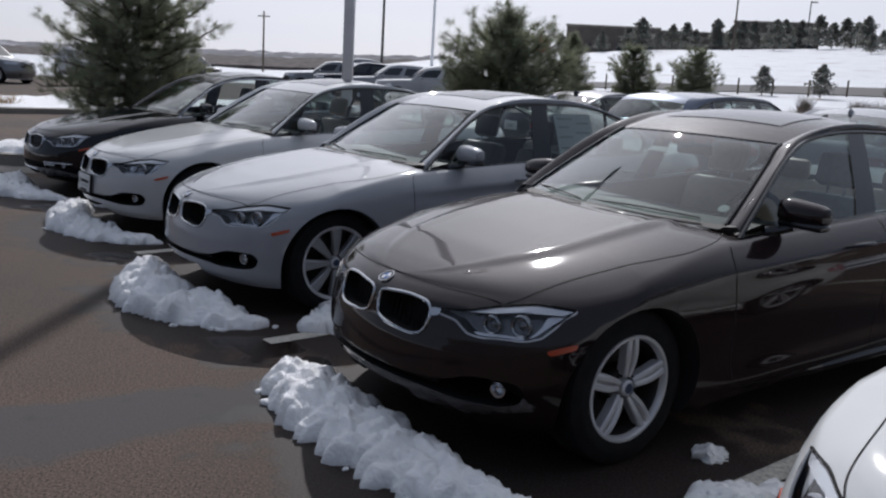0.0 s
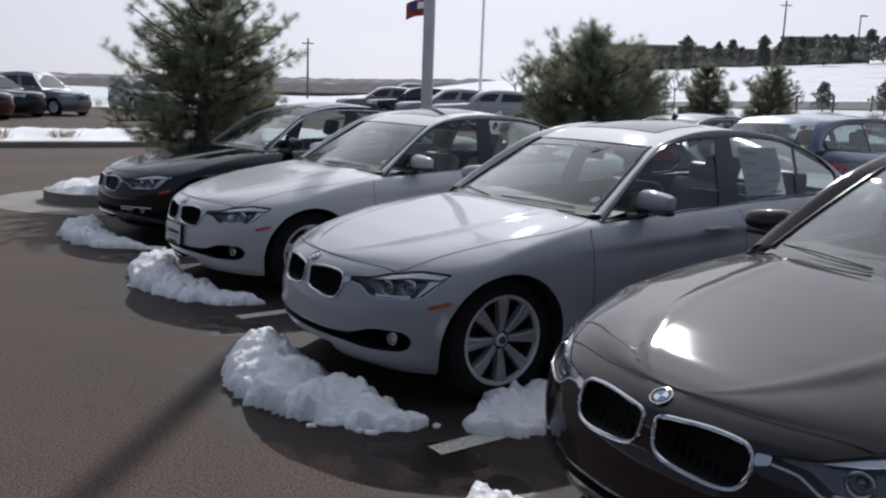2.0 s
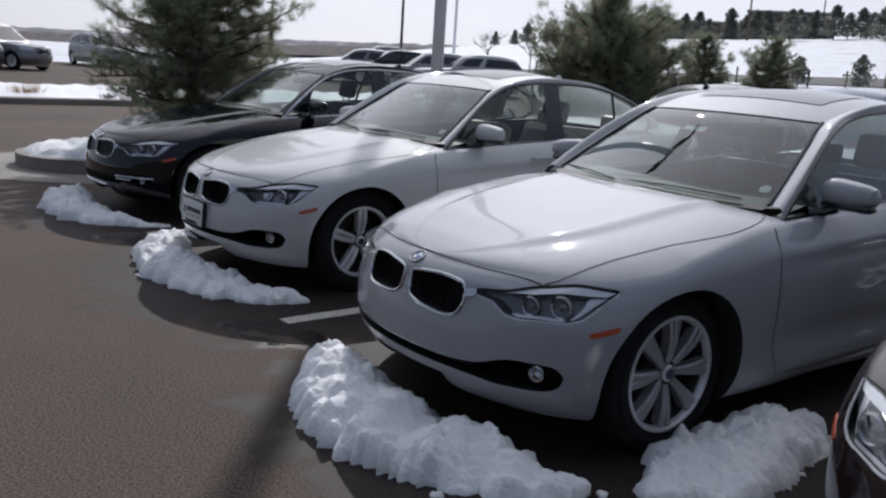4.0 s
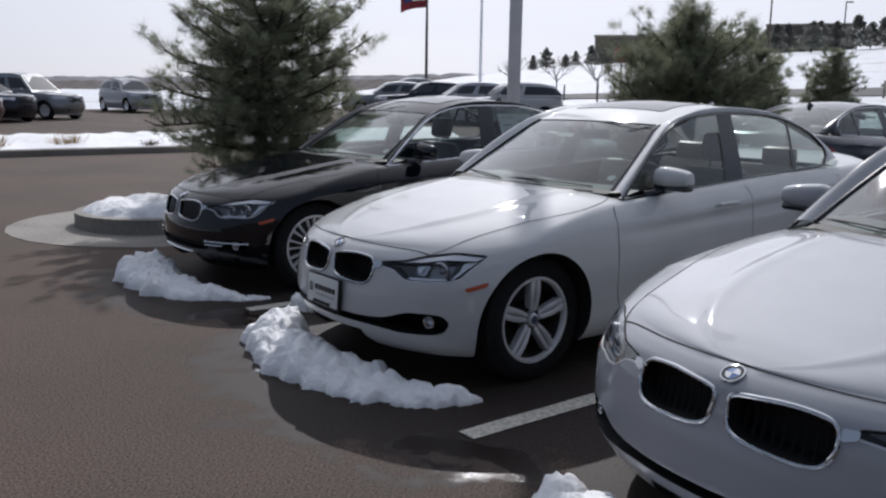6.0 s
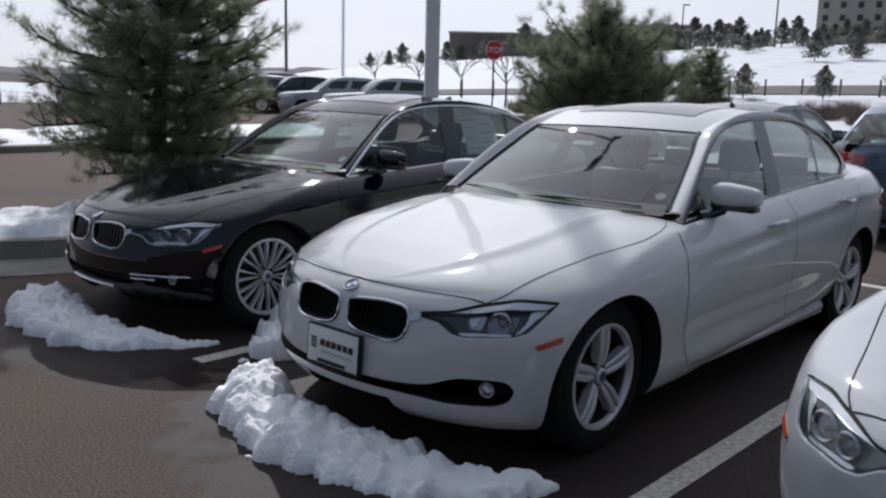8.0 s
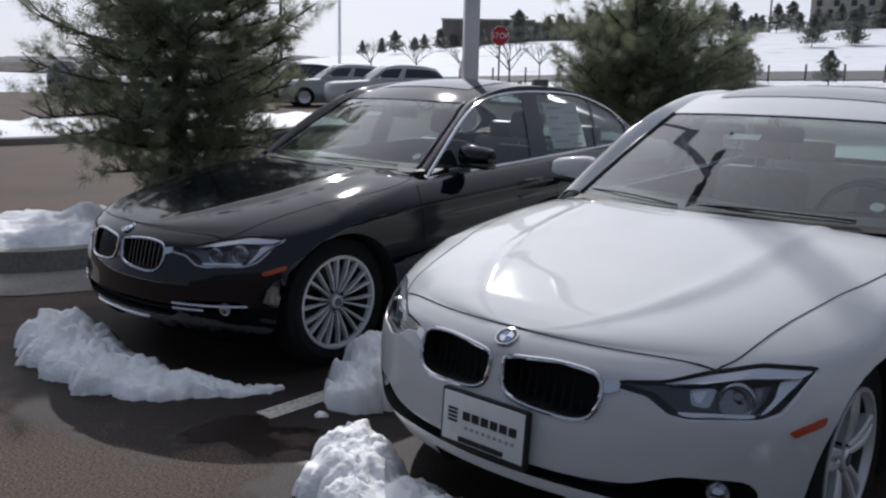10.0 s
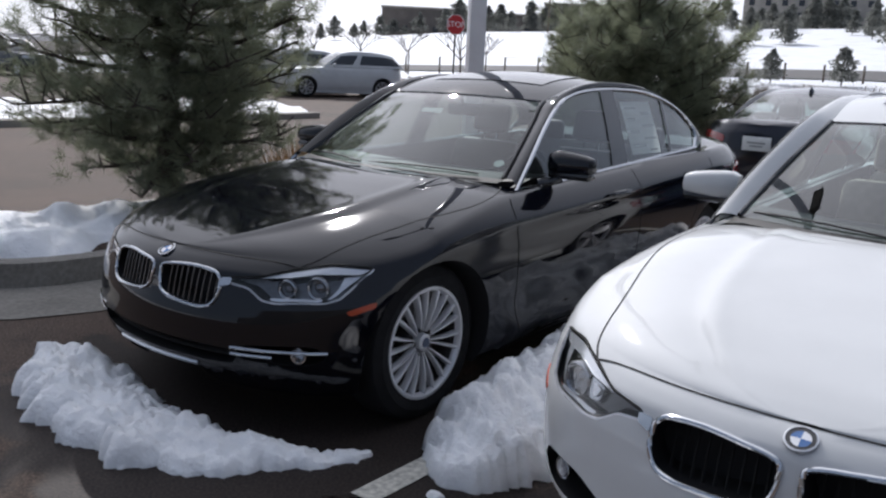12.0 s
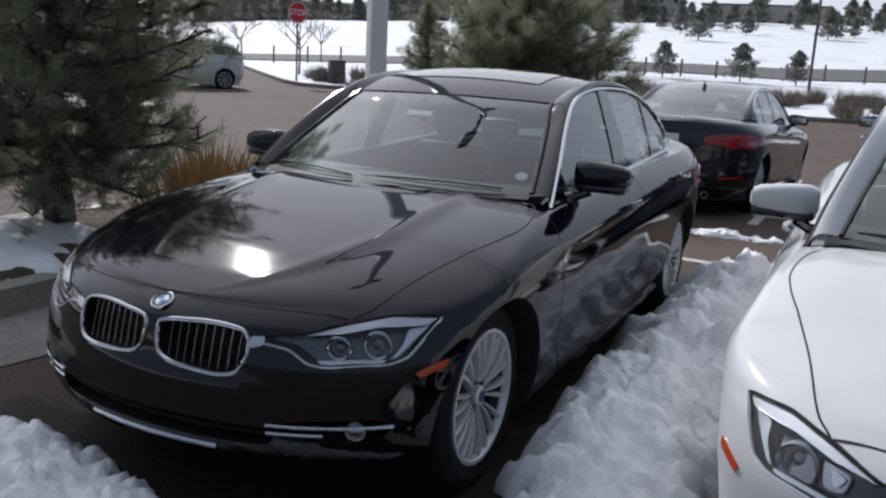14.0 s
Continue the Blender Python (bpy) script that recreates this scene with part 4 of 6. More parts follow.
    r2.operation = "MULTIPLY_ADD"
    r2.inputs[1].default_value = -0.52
    l.new(damp_shade, r1.inputs["Value"])
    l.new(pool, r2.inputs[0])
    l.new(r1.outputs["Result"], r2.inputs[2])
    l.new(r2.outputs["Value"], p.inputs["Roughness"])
    return m


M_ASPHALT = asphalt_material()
M_ROAD = material("road_asphalt", (0.085, 0.083, 0.082), 0.9, grain=(30, 0.25))
M_SNOW = material("snow", (0.90, 0.905, 0.91), 0.7, grain=(9, 0.05), second=(2.2, (0.80, 0.80, 0.80), 0.5, 0.8), bump=(55, 0.5, 0.02))
M_SNOW.node_tree.nodes["Principled BSDF"].inputs["Subsurface Weight"].default_value = 0.35
M_SNOW.node_tree.nodes["Principled BSDF"].inputs["Subsurface Radius"].default_value = (1.0, 1.0, 1.0)
M_SNOW.node_tree.nodes["Principled BSDF"].inputs["Subsurface Scale"].default_value = 0.04
M_FIELD = material("snowy_field", (0.71, 0.73, 0.76), 0.8, grain=(0.35, 0.06), second=(0.22, (0.40, 0.37, 0.32), 0.60, 0.74), bump=(1.3, 0.6, 0.4))
M_CONCRETE = material("concrete", (0.27, 0.25, 0.22), 0.85, grain=(40, 0.2), second=(1.3, (0.19, 0.175, 0.155), 0.45, 0.7), bump=(90, 0.4, 0.005))
M_STRIPE = material("road_paint", (0.50, 0.48, 0.42), 0.75, grain=(45, 0.35))
M_MULCH = material("mulch", (0.060, 0.038, 0.028), 0.95, grain=(35, 0.5), second=(6, (0.10, 0.075, 0.055), 0.45, 0.65), bump=(45, 1.0, 0.03))
M_BARK = material("bark", (0.055, 0.042, 0.034), 0.9, grain=(18, 0.4), bump=(25, 1.0, 0.03))
def needle_material(name, base, through_it):
    """Foliage that lets part of the light through."""
    m = material(name, base, 0.6, grain=(3.0, 0.45), second=(1.1, tuple(c * 1.2 for c in base), 0.5, 0.75))
    n, l = m.node_tree.nodes, m.node_tree.links
    p, o = n["Principled BSDF"], n["Material Output"]
    x, t = n.new("ShaderNodeMixShader"), n.new("ShaderNodeBsdfTranslucent")
    x.inputs["Fac"].default_value = through_it
    l.new(p.inputs["Base Color"].links[0].from_socket, t.inputs["Color"])
    l.new(p.outputs["BSDF"], x.inputs[1])
    l.new(t.outputs["BSDF"], x.inputs[2])
    l.new(x.outputs["Shader"], o.inputs["Surface"])
    return m


M_NEEDLE = needle_material("pine_needles", (0.22, 0.24, 0.16), 0.58)
# greyer than the near needles: distance haze put into the base colour
M_NEEDLEFAR = needle_material("distant_pine", (0.17, 0.175, 0.155), 0.45)
M_DRYGRASS = material("dry_grass", (0.34, 0.22, 0.10), 0.85, grain=(6, 0.3))
M_SHRUB = material("bare_shrub", (0.17, 0.14, 0.115), 0.9, grain=(3, 0.35))
M_TWIG = material("bare_twigs", (0.12, 0.10, 0.085), 0.9, grain=(3, 0.3))
M_POLE = material("painted_steel", (0.90, 0.905, 0.92), 0.32, grain=(6, 0.05), second=(1.5, (0.84, 0.85, 0.87), 0.5, 0.7))
M_LAMPGLASS = material("lamp_glass", (0.30, 0.31, 0.32), 0.2)
M_DARKPOLE = material("dark_steel", (0.05, 0.048, 0.046), 0.55, grain=(6, 0.15))
M_WOOD = material("weathered_wood", (0.12, 0.095, 0.075), 0.9, grain=(9, 0.3))
M_SIGN = material("sign_red", (0.42, 0.018, 0.022), 0.5, grain=(12, 0.08))
M_SIGNWHITE = material("sign_white", (0.75, 0.75, 0.74), 0.5)
M_WALL = material("tan_wall", (0.17, 0.145, 0.125), 0.9, grain=(0.5, 0.12), second=(0.08, (0.13, 0.115, 0.10), 0.4, 0.6))
M_WALLPALE = material("pale_wall", (0.36, 0.33, 0.29), 0.9, grain=(0.4, 0.1))
M_UNSEENWALL = material("unseen_wall_dark", (0.045, 0.044, 0.043), 0.6, grain=(0.8, 0.2), second=(0.15, (0.06, 0.058, 0.055), 0.4, 0.6))
M_WINDOWFAR = material("far_window", (0.05, 0.055, 0.062), 0.10, spec=0.35)
M_HILL = material("far_hills", (0.16, 0.16, 0.175), 1.0, grain=(0.012, 0.3), second=(0.02, (0.34, 0.34, 0.36), 0.55, 0.7))
M_BRUSH = material("brown_brush", (0.105, 0.090, 0.084), 1.0, grain=(0.25, 0.35))

HEAD = radians(41.0)
DX, DY = math.cos(HEAD), math.sin(HEAD)       # along the parked cars, nose to tail
RIDGE = ([-180, -40, -20, -13, -7.8, -2.3, 6.6, 11, 20, 26, 34, 40, 47, 60, 180], [0, -.1, -.15, -.4, .2, 1.1, 1.95, 2.4, 2.85, 3.15, 3.4, 3.65, 3.6, 3.2, 0])
NEARUP = ([-180, -12, 5, 16, 26, 34, 40, 48, 70, 180], [-1.0, -.75, -.30, .0, .22, .35, .25, .42, .4, -.5])
FARUP = ([-180, -12, 5, 16, 26, 34, 40, 48, 70, 180], [-.7, -.45, .10, .52, .85, 1.05, 1.05, 1.28, 1.2, 0])


def height(x, y):
    """The lie of the land: level near the cars, a rise to the road, and a snowy slope behind it."""
    r = math.hypot(x + 2, y - 4)
    if r < 22:
        return 0.0
    az = math.degrees(math.atan2(x + 2, y - 4))
    ridge = 1.45 + 230 * math.tan(radians(float(np.interp(az, *RIDGE))))
    near = 1.45 + 72 * math.tan(radians(float(np.interp(az, *NEARUP))))
    far = 1.45 + 92 * math.tan(radians(float(np.interp(az, *FARUP))))
    mid = max(0.0, min(.48, near * .5))
    return float(np.interp(r, [22, 42, 72, 92, 150, 230, 600], [0, mid, near, far, far + (ridge - far) * .42, ridge, ridge]))


def polar(r, az):
    a = radians(az)
    return -2 + r * math.sin(a), 4 + r * math.cos(a)


def drape(name, boundary, mat, lift, label, category, kind="structure", rings=36, spread=1.0):
    """A sheet over the land inside a boundary that can all be seen from its middle point."""
    cx, cy = boundary[0]
    edge = []
    ps = boundary[1:]
    for i, p in enumerate(ps):
        q = ps[(i + 1) % len(ps)]
        k = max(2, int(math.hypot(q[0] - p[0], q[1] - p[1]) / 1.2 * spread))
        edge += [(p[0] + (q[0] - p[0]) * j / k, p[1] + (q[1] - p[1]) * j / k) for j in range(k)]
    bm = bmesh.new()
    rows = []
    for j in range(rings + 1):
        s = max(1 - j / rings, 1e-6)
        rows.append([(cx + (x - cx) * s, cy + (y - cy) * s, height(cx + (x - cx) * s, cy + (y - cy) * s) + lift) for x, y in edge])
    grid_faces(bm, rows, True)
    bmesh.ops.recalc_face_normals(bm, faces=bm.faces)
    if bm.faces[0].normal.z < 0:
        bmesh.ops.reverse_faces(bm, faces=bm.faces)
    return tagged(part(name, bm, mat), label, category, kind=kind)


# the land, out to the horizon
bm = bmesh.new()
azs = np.linspace(-180, 180, 181)
rs = [0, 8, 16, 22, 28, 34, 42, 50, 60, 72, 77, 82, 87, 92, 97, 104, 114, 126, 140, 155, 172, 190, 210, 230, 260, 320, 420, 600, 1000, 1800, 3500]
rows = []
for r in rs:
    row = []
    for az in azs[:-1]:
        x, y = polar(r, az)
        dip = .06 if r < 65 else 0
        bump = .25 * noise.noise((x * .03, y * .03, 0)) if 98 < r < 225 else 0
        row.append((x, y, height(x, y) - dip + bump * 2))
    rows.append(row)
grid_faces(bm, rows, True)
bmesh.ops.remove_doubles(bm, verts=bm.verts, dist=1e-3)
bmesh.ops.recalc_face_normals(bm, faces=bm.faces)
tagged(part("ground", bm, M_FIELD, angle=180), "snow-covered field with patches of dry grass", "ground", kind="structure")

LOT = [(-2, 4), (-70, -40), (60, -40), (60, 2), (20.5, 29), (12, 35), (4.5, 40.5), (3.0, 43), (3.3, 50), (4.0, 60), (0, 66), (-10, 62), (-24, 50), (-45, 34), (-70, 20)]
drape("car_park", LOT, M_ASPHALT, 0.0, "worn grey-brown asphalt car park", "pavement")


def kerb(pts, label, rise=.15, width=.16, closed=False):
    bm = bmesh.new()
    rows = []
    k = len(pts)
    for i, (x, y) in enumerate(pts):
        a, b = pts[(i - 1) % k if closed else max(i - 1, 0)], pts[(i + 1) % k if closed else min(i + 1, k - 1)]
        d = math.hypot(b[0] - a[0], b[1] - a[1])
        nx, ny = -(b[1] - a[1]) / d * width / 2, (b[0] - a[0]) / d * width / 2
        z = height(x, y)
        rows.append([(x - nx, y - ny, z - .05), (x - nx, y - ny, z + rise - .025), (x - nx * .7, y - ny * .7, z + rise), (x + nx, y + ny, z + rise), (x + nx, y + ny, z - .05)])
    if closed:
        rows.append(rows[0])
    grid_faces(bm, rows)
    bmesh.ops.recalc_face_normals(bm, faces=bm.faces)
    return tagged(part("kerb", bm, M_CONCRETE, angle=50), label, "kerb", kind="structure")


kerb([(60, 2), (40, 15.5), (20.5, 29), (12, 35), (4.5, 40.5), (3.2, 42), (3.0, 44), (3.3, 50), (4, 60)], "concrete kerb along the snowy verge")

# unseen dark wall added behind the walk to darken the cars' reflections
bm = bmesh.new()
box(bm, (-60, -24.4, -.2), (60, -24, 6.4), .02)
tagged(part("wall_unseen", bm, M_UNSEENWALL, smooth=False), "plain dark unseen wall added to darken car reflections", "wall", kind="structure")

# parking stripes
def stripe(x, y, heading, length, width=.105):
    bm = bmesh.new()
    h = radians(heading)
    c, s = math.cos(h), math.sin(h)
    k = int(length / .25)
    rows = []
    for j in range(k + 1):
        t = length * j / k
        rows.append([(x + c * t - s * o, y + s * t + c * o, .005) for o in (-width / 2 + .006 * noise.noise((t * 4, x, 1)), width / 2 + .006 * noise.noise((t * 4, x, 5)))])
    grid_faces(bm, rows[::-1])
    tagged(part("parking_stripe", bm, M_STRIPE), "worn white parking stripe on asphalt", "marking", "parking stripes")


for i in range(-2, 2):
    stripe(-2.44 - 1.513 * i, 6.84 + 2.025 * i, 41.0, 5.1)
stripe(-2.44 - 1.513 * 3 + 5.1 * DX, 6.84 + 2.025 * 3 + 5.1 * DY, -53.5, 16)
for i in range(-2, 3):
    stripe(2.95 - 1.513 * i, 11.9 + 2.025 * i, 41.0, 5.2)

# planted island at the end of the row
def along(a, b):
    """The place a metres behind the black car's front axle and b metres past its driver's side."""
    return -3.618 + DX * a - DY * b, 9.486 + DY * a + DX * b


def capsule(a0, a1, b0, b1, n=14, grow=0.0):
    r = (b1 - b0) / 2
    mid = (b0 + b1) / 2
    pts = [(a0 + r - (r + grow) * math.sin(q), mid - (r + grow) * math.cos(q)) for q in np.linspace(0, math.pi, n)]
    pts += [(a1 - r + (r + grow) * math.sin(q), mid + (r + grow) * math.cos(q)) for q in np.linspace(0, math.pi, n)]
    return [along(*p) for p in pts]


ISLAND = capsule(-.55, 11.0, 3.0, 4.6)
bm = bmesh.new()
grid_faces(bm, [[(x, y, .006) for x, y in capsule(-.55, 11.0, 3.0, 4.6, grow=.75)], [(x, y, .012) for x, y in ISLAND]], True)
bmesh.ops.recalc_face_normals(bm, faces=bm.faces)
tagged(part("gutter", bm, M_CONCRETE), "stained concrete apron round the planted island", "gutter", kind="structure")
kerb(ISLAND, "grey concrete kerb round the planted island", .16, .18, True)
inner_ring = capsule(-.55, 11.0, 3.0, 4.6, grow=-.08)
bm = bmesh.new()
cx, cy = along(5.2, 3.8)
rows = []
for s in np.linspace(1, .001, 22):
    row = []
    for x, y in inner_ring:
        px, py = cx + (x - cx) * s, cy + (y - cy) * s
        row.append((px, py, .145 + .05 * min(1, (1 - s) * 5) + .03 * noise.noise((px * 2, py * 2, 0))))
    rows.append(row)
grid_faces(bm, rows, True)
bmesh.ops.recalc_face_normals(bm, faces=bm.faces)
tagged(part("planting_bed", bm, M_MULCH), "brown mulch bed inside the kerbed island", "ground", kind="structure")


# snow
def lump(x, y, seed, scale=1.0):
    p = Vector((x * 4.5 / scale, y * 4.5 / scale, seed))
    return noise.fractal(p, 0.9, 2.1, 4) * .35 + .60 * abs(noise.noise(p * 2.6)) + .36 * abs(noise.noise(p * 5.6)) + .13 * abs(noise.noise(p * 12))


def snow_pile(x, y, heading, length, width, high, seed, base=0.0, head=0.35, label="heap of cleared snow melting on wet asphalt", rough=1.0, group="heaps of cleared snow"):
    """A ragged ridge of cleared snow, highest at its head."""
    top = new("snow_heap")
    top.matrix_basis = pose(x, y, base, 0, 0, heading)
    nu, nv = max(40, int(length * 75)), 52
    bm = bmesh.new()
    rows = []
    for i in range(nu + 1):
        t = -1 + 2 * i / nu
        env = max(0.0, 1 - abs(t) ** 2.6) ** .5
        bulk = env * (1 + head * (-t)) * (1 + .22 * noise.noise((t * 3.1, seed, 2)))
        row = []
        for j in range(nv + 1):
            s = -1 + 2 * j / nv
            px, py = t * length / 2, s * width / 2 * max(bulk, .01) * (1 + .28 * noise.noise((t * 7, s * 1.5, seed + 9)))
            px += .05 * rough * noise.noise((t * 5, s * 5, seed + 4))
            py += .03 * math.sin(t * 4 + seed) * width
            cap = max(0.0, 1 - abs(s) ** 2.4)
            z = high * min(1.15, bulk) * cap ** .75 * (.72 + .42 * noise.noise((px * 3, py * 3, seed))) if cap > 0 else 0
            lift = lump(px, py, seed) * .070 * rough * min(1, cap * 2.5) * min(1, env * 1.8)
            row.append((px + .02 * rough * noise.noise((px * 14, py * 14, seed)), py + .02 * rough * noise.noise((px * 14, py * 14, seed + 3)), max(-.01, z + lift - .03) if cap > 0 and env > 0 else -.01))
        rows.append(row)
    grid_faces(bm, rows)
    bmesh.ops.recalc_face_normals(bm, faces=bm.faces)
    part("mound", bm, M_SNOW, top, angle=180)
    rng = random.Random(seed)
    for k in range(int(9 * length)):
        t, s = rng.uniform(-.95, .95), rng.choice((-1, 1)) * rng.uniform(.75, 1.08)
        r = rng.uniform(.012, .04)
        env = max(.05, 1 - abs(t) ** 2.6) ** .5 * (1 - head * t)
        bm = bmesh.new()
        vs = bmesh.ops.create_icosphere(bm, subdivisions=2, radius=r)["verts"]
        for v in vs:
            v.co += v.co.normalized() * r * (.9 * noise.noise(v.co * 34 + Vector((k, seed, 0))) + .5 * noise.noise(v.co * 90 + Vector((seed, k, 0))))
            v.co.z *= .6
            v.co += Vector((t * length / 2, s * width / 2 * env, r * .22))
        part("snow_clod", bm, M_SNOW, top, angle=180)
    tagged(top, label, "snow heap", group)
    return top


def snow_ridge(path, high, seed, label, rough=1.0):
    """A heap of cleared snow along a bent line of (x, y, half width, share of the height), with clods and ragged edges."""
    x0, y0 = path[0][:2]
    top = new("snow_heap")
    top.matrix_basis = pose(x0, y0, 0)
    long = sum(math.dist(a[:2], b[:2]) for a, b in zip(path, path[1:]))
    nu, nv = int(long * 62) + 20, 52
    line = curve(path, nu)
    bm = bmesh.new()
    rows = []
    for i, (x, y, half, share) in enumerate(line):
        a, b = line[max(i - 1, 0)], line[min(i + 1, nu - 1)]
        d = np.array((b[0] - a[0], b[1] - a[1]))
        d /= np.linalg.norm(d) + 1e-9
        ends = min(1.0, i / 7, (nu - 1 - i) / 7) ** .5
        row = []
        for j in range(nv + 1):
            v = -1 + 2 * j / nv
            edge = max(.02, half) * ends * (.92 + .34 * noise.noise((i * .12, math.copysign(4, v), seed)) + .30 * noise.noise((i * .37, math.copysign(9, v), seed)) + .12 * noise.noise((i * .9, v * 2, seed)))
            px, py = x - d[1] * v * edge - x0, y + d[0] * v * edge - y0
            cap = max(0.0, 1 - abs(v) ** 2.6) ** .62
            body = .66 * high * share * cap * (.85 + .45 * noise.noise((px * 4.3, py * 4.3, seed)))
            p = Vector((px, py, seed * .37))
            lump = .10 * max(0, .45 - noise.voronoi(p * 4.6)[0][0] ** 2) if high > .3 else 0.0
            clod = lump + .075 * max(0, .50 - noise.voronoi(p * 8)[0][0] ** 2) + .042 * max(0, .50 - noise.voronoi(p * 18)[0][0] ** 2) + .016 * noise.noise(p * 40) + .008 * noise.noise(p * 80)
            z = body + clod * rough * min(1, cap * 1.6) * ends * min(1, share + .35) - .014
            row.append((px + .016 * noise.noise(p * 16), py + .016 * noise.noise(p * 16 + Vector((5, 0, 0))), z if cap > 0 else -.014))
        rows.append(row)
    grid_faces(bm, rows)
    bmesh.ops.recalc_face_normals(bm, faces=bm.faces)
    part("mound", bm, M_SNOW, top, angle=180)
    rng = random.Random(seed)
    for k in range(int(8 * long)):
        x, y, half, share = line[rng.randrange(nu)]
        q, r = rng.uniform(0, TAU), rng.uniform(.010, .032)
        off = max(half, .05) * rng.uniform(.9, 1.12)
        bm = bmesh.new()
        for v in bmesh.ops.create_icosphere(bm, subdivisions=2, radius=r)["verts"]:
            v.co += v.co.normalized() * r * (.9 * noise.noise(v.co * 34 + Vector((k, seed, 0))) + .5 * noise.noise(v.co * 90 + Vector((seed, k, 0))))
            v.co.z *= .6
            v.co += Vector((x - x0 + math.cos(q) * off, y - y0 + math.sin(q) * off, r * .2))
        part("snow_clod", bm, M_SNOW, top, angle=180)
    return tagged(top, label, "snow heap", "heaps of cleared snow")


HEAP = "heap of cleared snow melting on wet asphalt"
snow_ridge([(-.74, 4.42, .05, .5), (-.60, 4.08, .18, 1), (-.35, 3.70, .22, .95), (-.08, 3.38, .20, .75), (.18, 3.14, .16, .6), (.46, 2.96, .07, .35)], .22, 1, HEAP + " before the brown sedan")
snow_ridge([(-2.13, 6.36, .06, .5), (-2.0, 5.92, .20, 1), (-1.80, 5.52, .27, 1), (-1.5, 5.28, .25, .8), (-1.2, 5.13, .16, .55), (-.98, 5.12, .05, .3)], .25, 2, HEAP + " before the silver sedan")
snow_ridge([(-3.60, 8.68, .06, .5), (-3.58, 8.18, .19, 1), (-3.36, 7.74, .21, .95), (-3.05, 7.46, .20, .75), (-2.68, 7.27, .13, .5), (-2.38, 7.26, .04, .25)], .23, 3, HEAP + " before the white sedan")
snow_ridge([(-5.27, 10.46, .06, .5), (-5.10, 10.0, .22, 1), (-4.86, 9.56, .22, .9), (-4.55, 9.26, .18, .7), (-4.2, 9.17, .09, .4), (-3.88, 9.19, .04, .2)], .22, 4, HEAP + " before the black sedan")
snow_ridge([(-.80, 5.06, .07, .4), (-.62, 5.20, .20, .8), (-.42, 5.42, .24, 1), (-.15, 5.68, .20, .9), (.12, 5.92, .06, .4)], .20, 5, "snow heap between the silver and brown sedans")
snow_ridge([(-3.66, 8.90, .09, .4), (-3.42, 9.14, .29, .8), (-2.98, 9.53, .37, 1), (-2.6, 9.86, .40, 1), (-1.84, 10.51, .40, 1), (-1.25, 11.03, .38, 1.1), (-.86, 11.38, .32, 1.05), (-.62, 11.58, .08, .5)], .37, 6, "long snow ridge between the black and white sedans", 1.25)
snow_pile(1.25, 3.68, 20, .20, .15, .07, 7, label="small clump of snow beside a wheel")
snow_pile(1.27, 3.30, 30, .65, .26, .09, 8, label="low snow heap beside the brown sedan")
snow_pile(.75, 13.35, -50, .9, .28, .07, 9, label="thin strip of snow behind the dark sedan")
snow_pile(1.75, 12.75, -50, .5, .3, .06, 10, label="thin patch of snow on asphalt")
snow_pile(*along(.60, 3.8), 41, 2.35, 1.5, .25, 11, .13, head=.1, label="smooth snow cover on the island's nose", rough=.35)
snow_pile(*along(3.6, 4.35), 41, 3.6, .55, .12, 12, .13, head=0, label="snow along the island's far kerb", rough=.5)
snow_pile(*along(8.0, 4.0), 41, 3.2, 1.0, .12, 13, .13, head=0, label="snow patch beneath the pine", rough=.5)

# trees
def sprays(rng, o, d, size, spread, thin):
    """Thin triangles from the points o, leaning along d."""
    unit = lambda a: a / (np.linalg.norm(a, axis=1, keepdims=True) + 1e-9)
    v = unit(unit(rng.normal(size=o.shape)) * spread + unit(d) * .9)
    w = unit(np.cross(v, rng.normal(size=o.shape))) * size * thin
    e = o + v * size * rng.uniform(.7, 1.25, size=(len(o), 1))
    verts = np.stack([o - w, o + w, e], 1).reshape(-1, 3)
    return verts, np.arange(len(verts)).reshape(-1, 3)


def mesh_of(name, verts, faces, mat):
    me = bpy.data.meshes.new(name)
    me.from_pydata(verts.tolist(), [], faces.tolist())
    me.materials.append(mat)
    return me


def needles(rng, tips, per, size, spread):
    """One mesh of bottle-brush tufts: needles that leave the last stretch of each twig all round and lean towards its tip."""
    at = np.array([t[0] for t in tips], float)
    at = at + rng.normal(size=at.shape) * (.05, .05, .085)
    o = np.repeat(at, per, 0)
    d = np.repeat(np.array([t[1] for t in tips], float), per, 0)
    d = d / (np.linalg.norm(d, axis=1, keepdims=True) + 1e-9)
    o = o - d * rng.uniform(0, 1, (len(o), 1)) * size * .9 + rng.normal(size=o.shape) * size * .10
    return mesh_of("needles", *sprays(rng, o, d, size, spread, .020), M_NEEDLE)


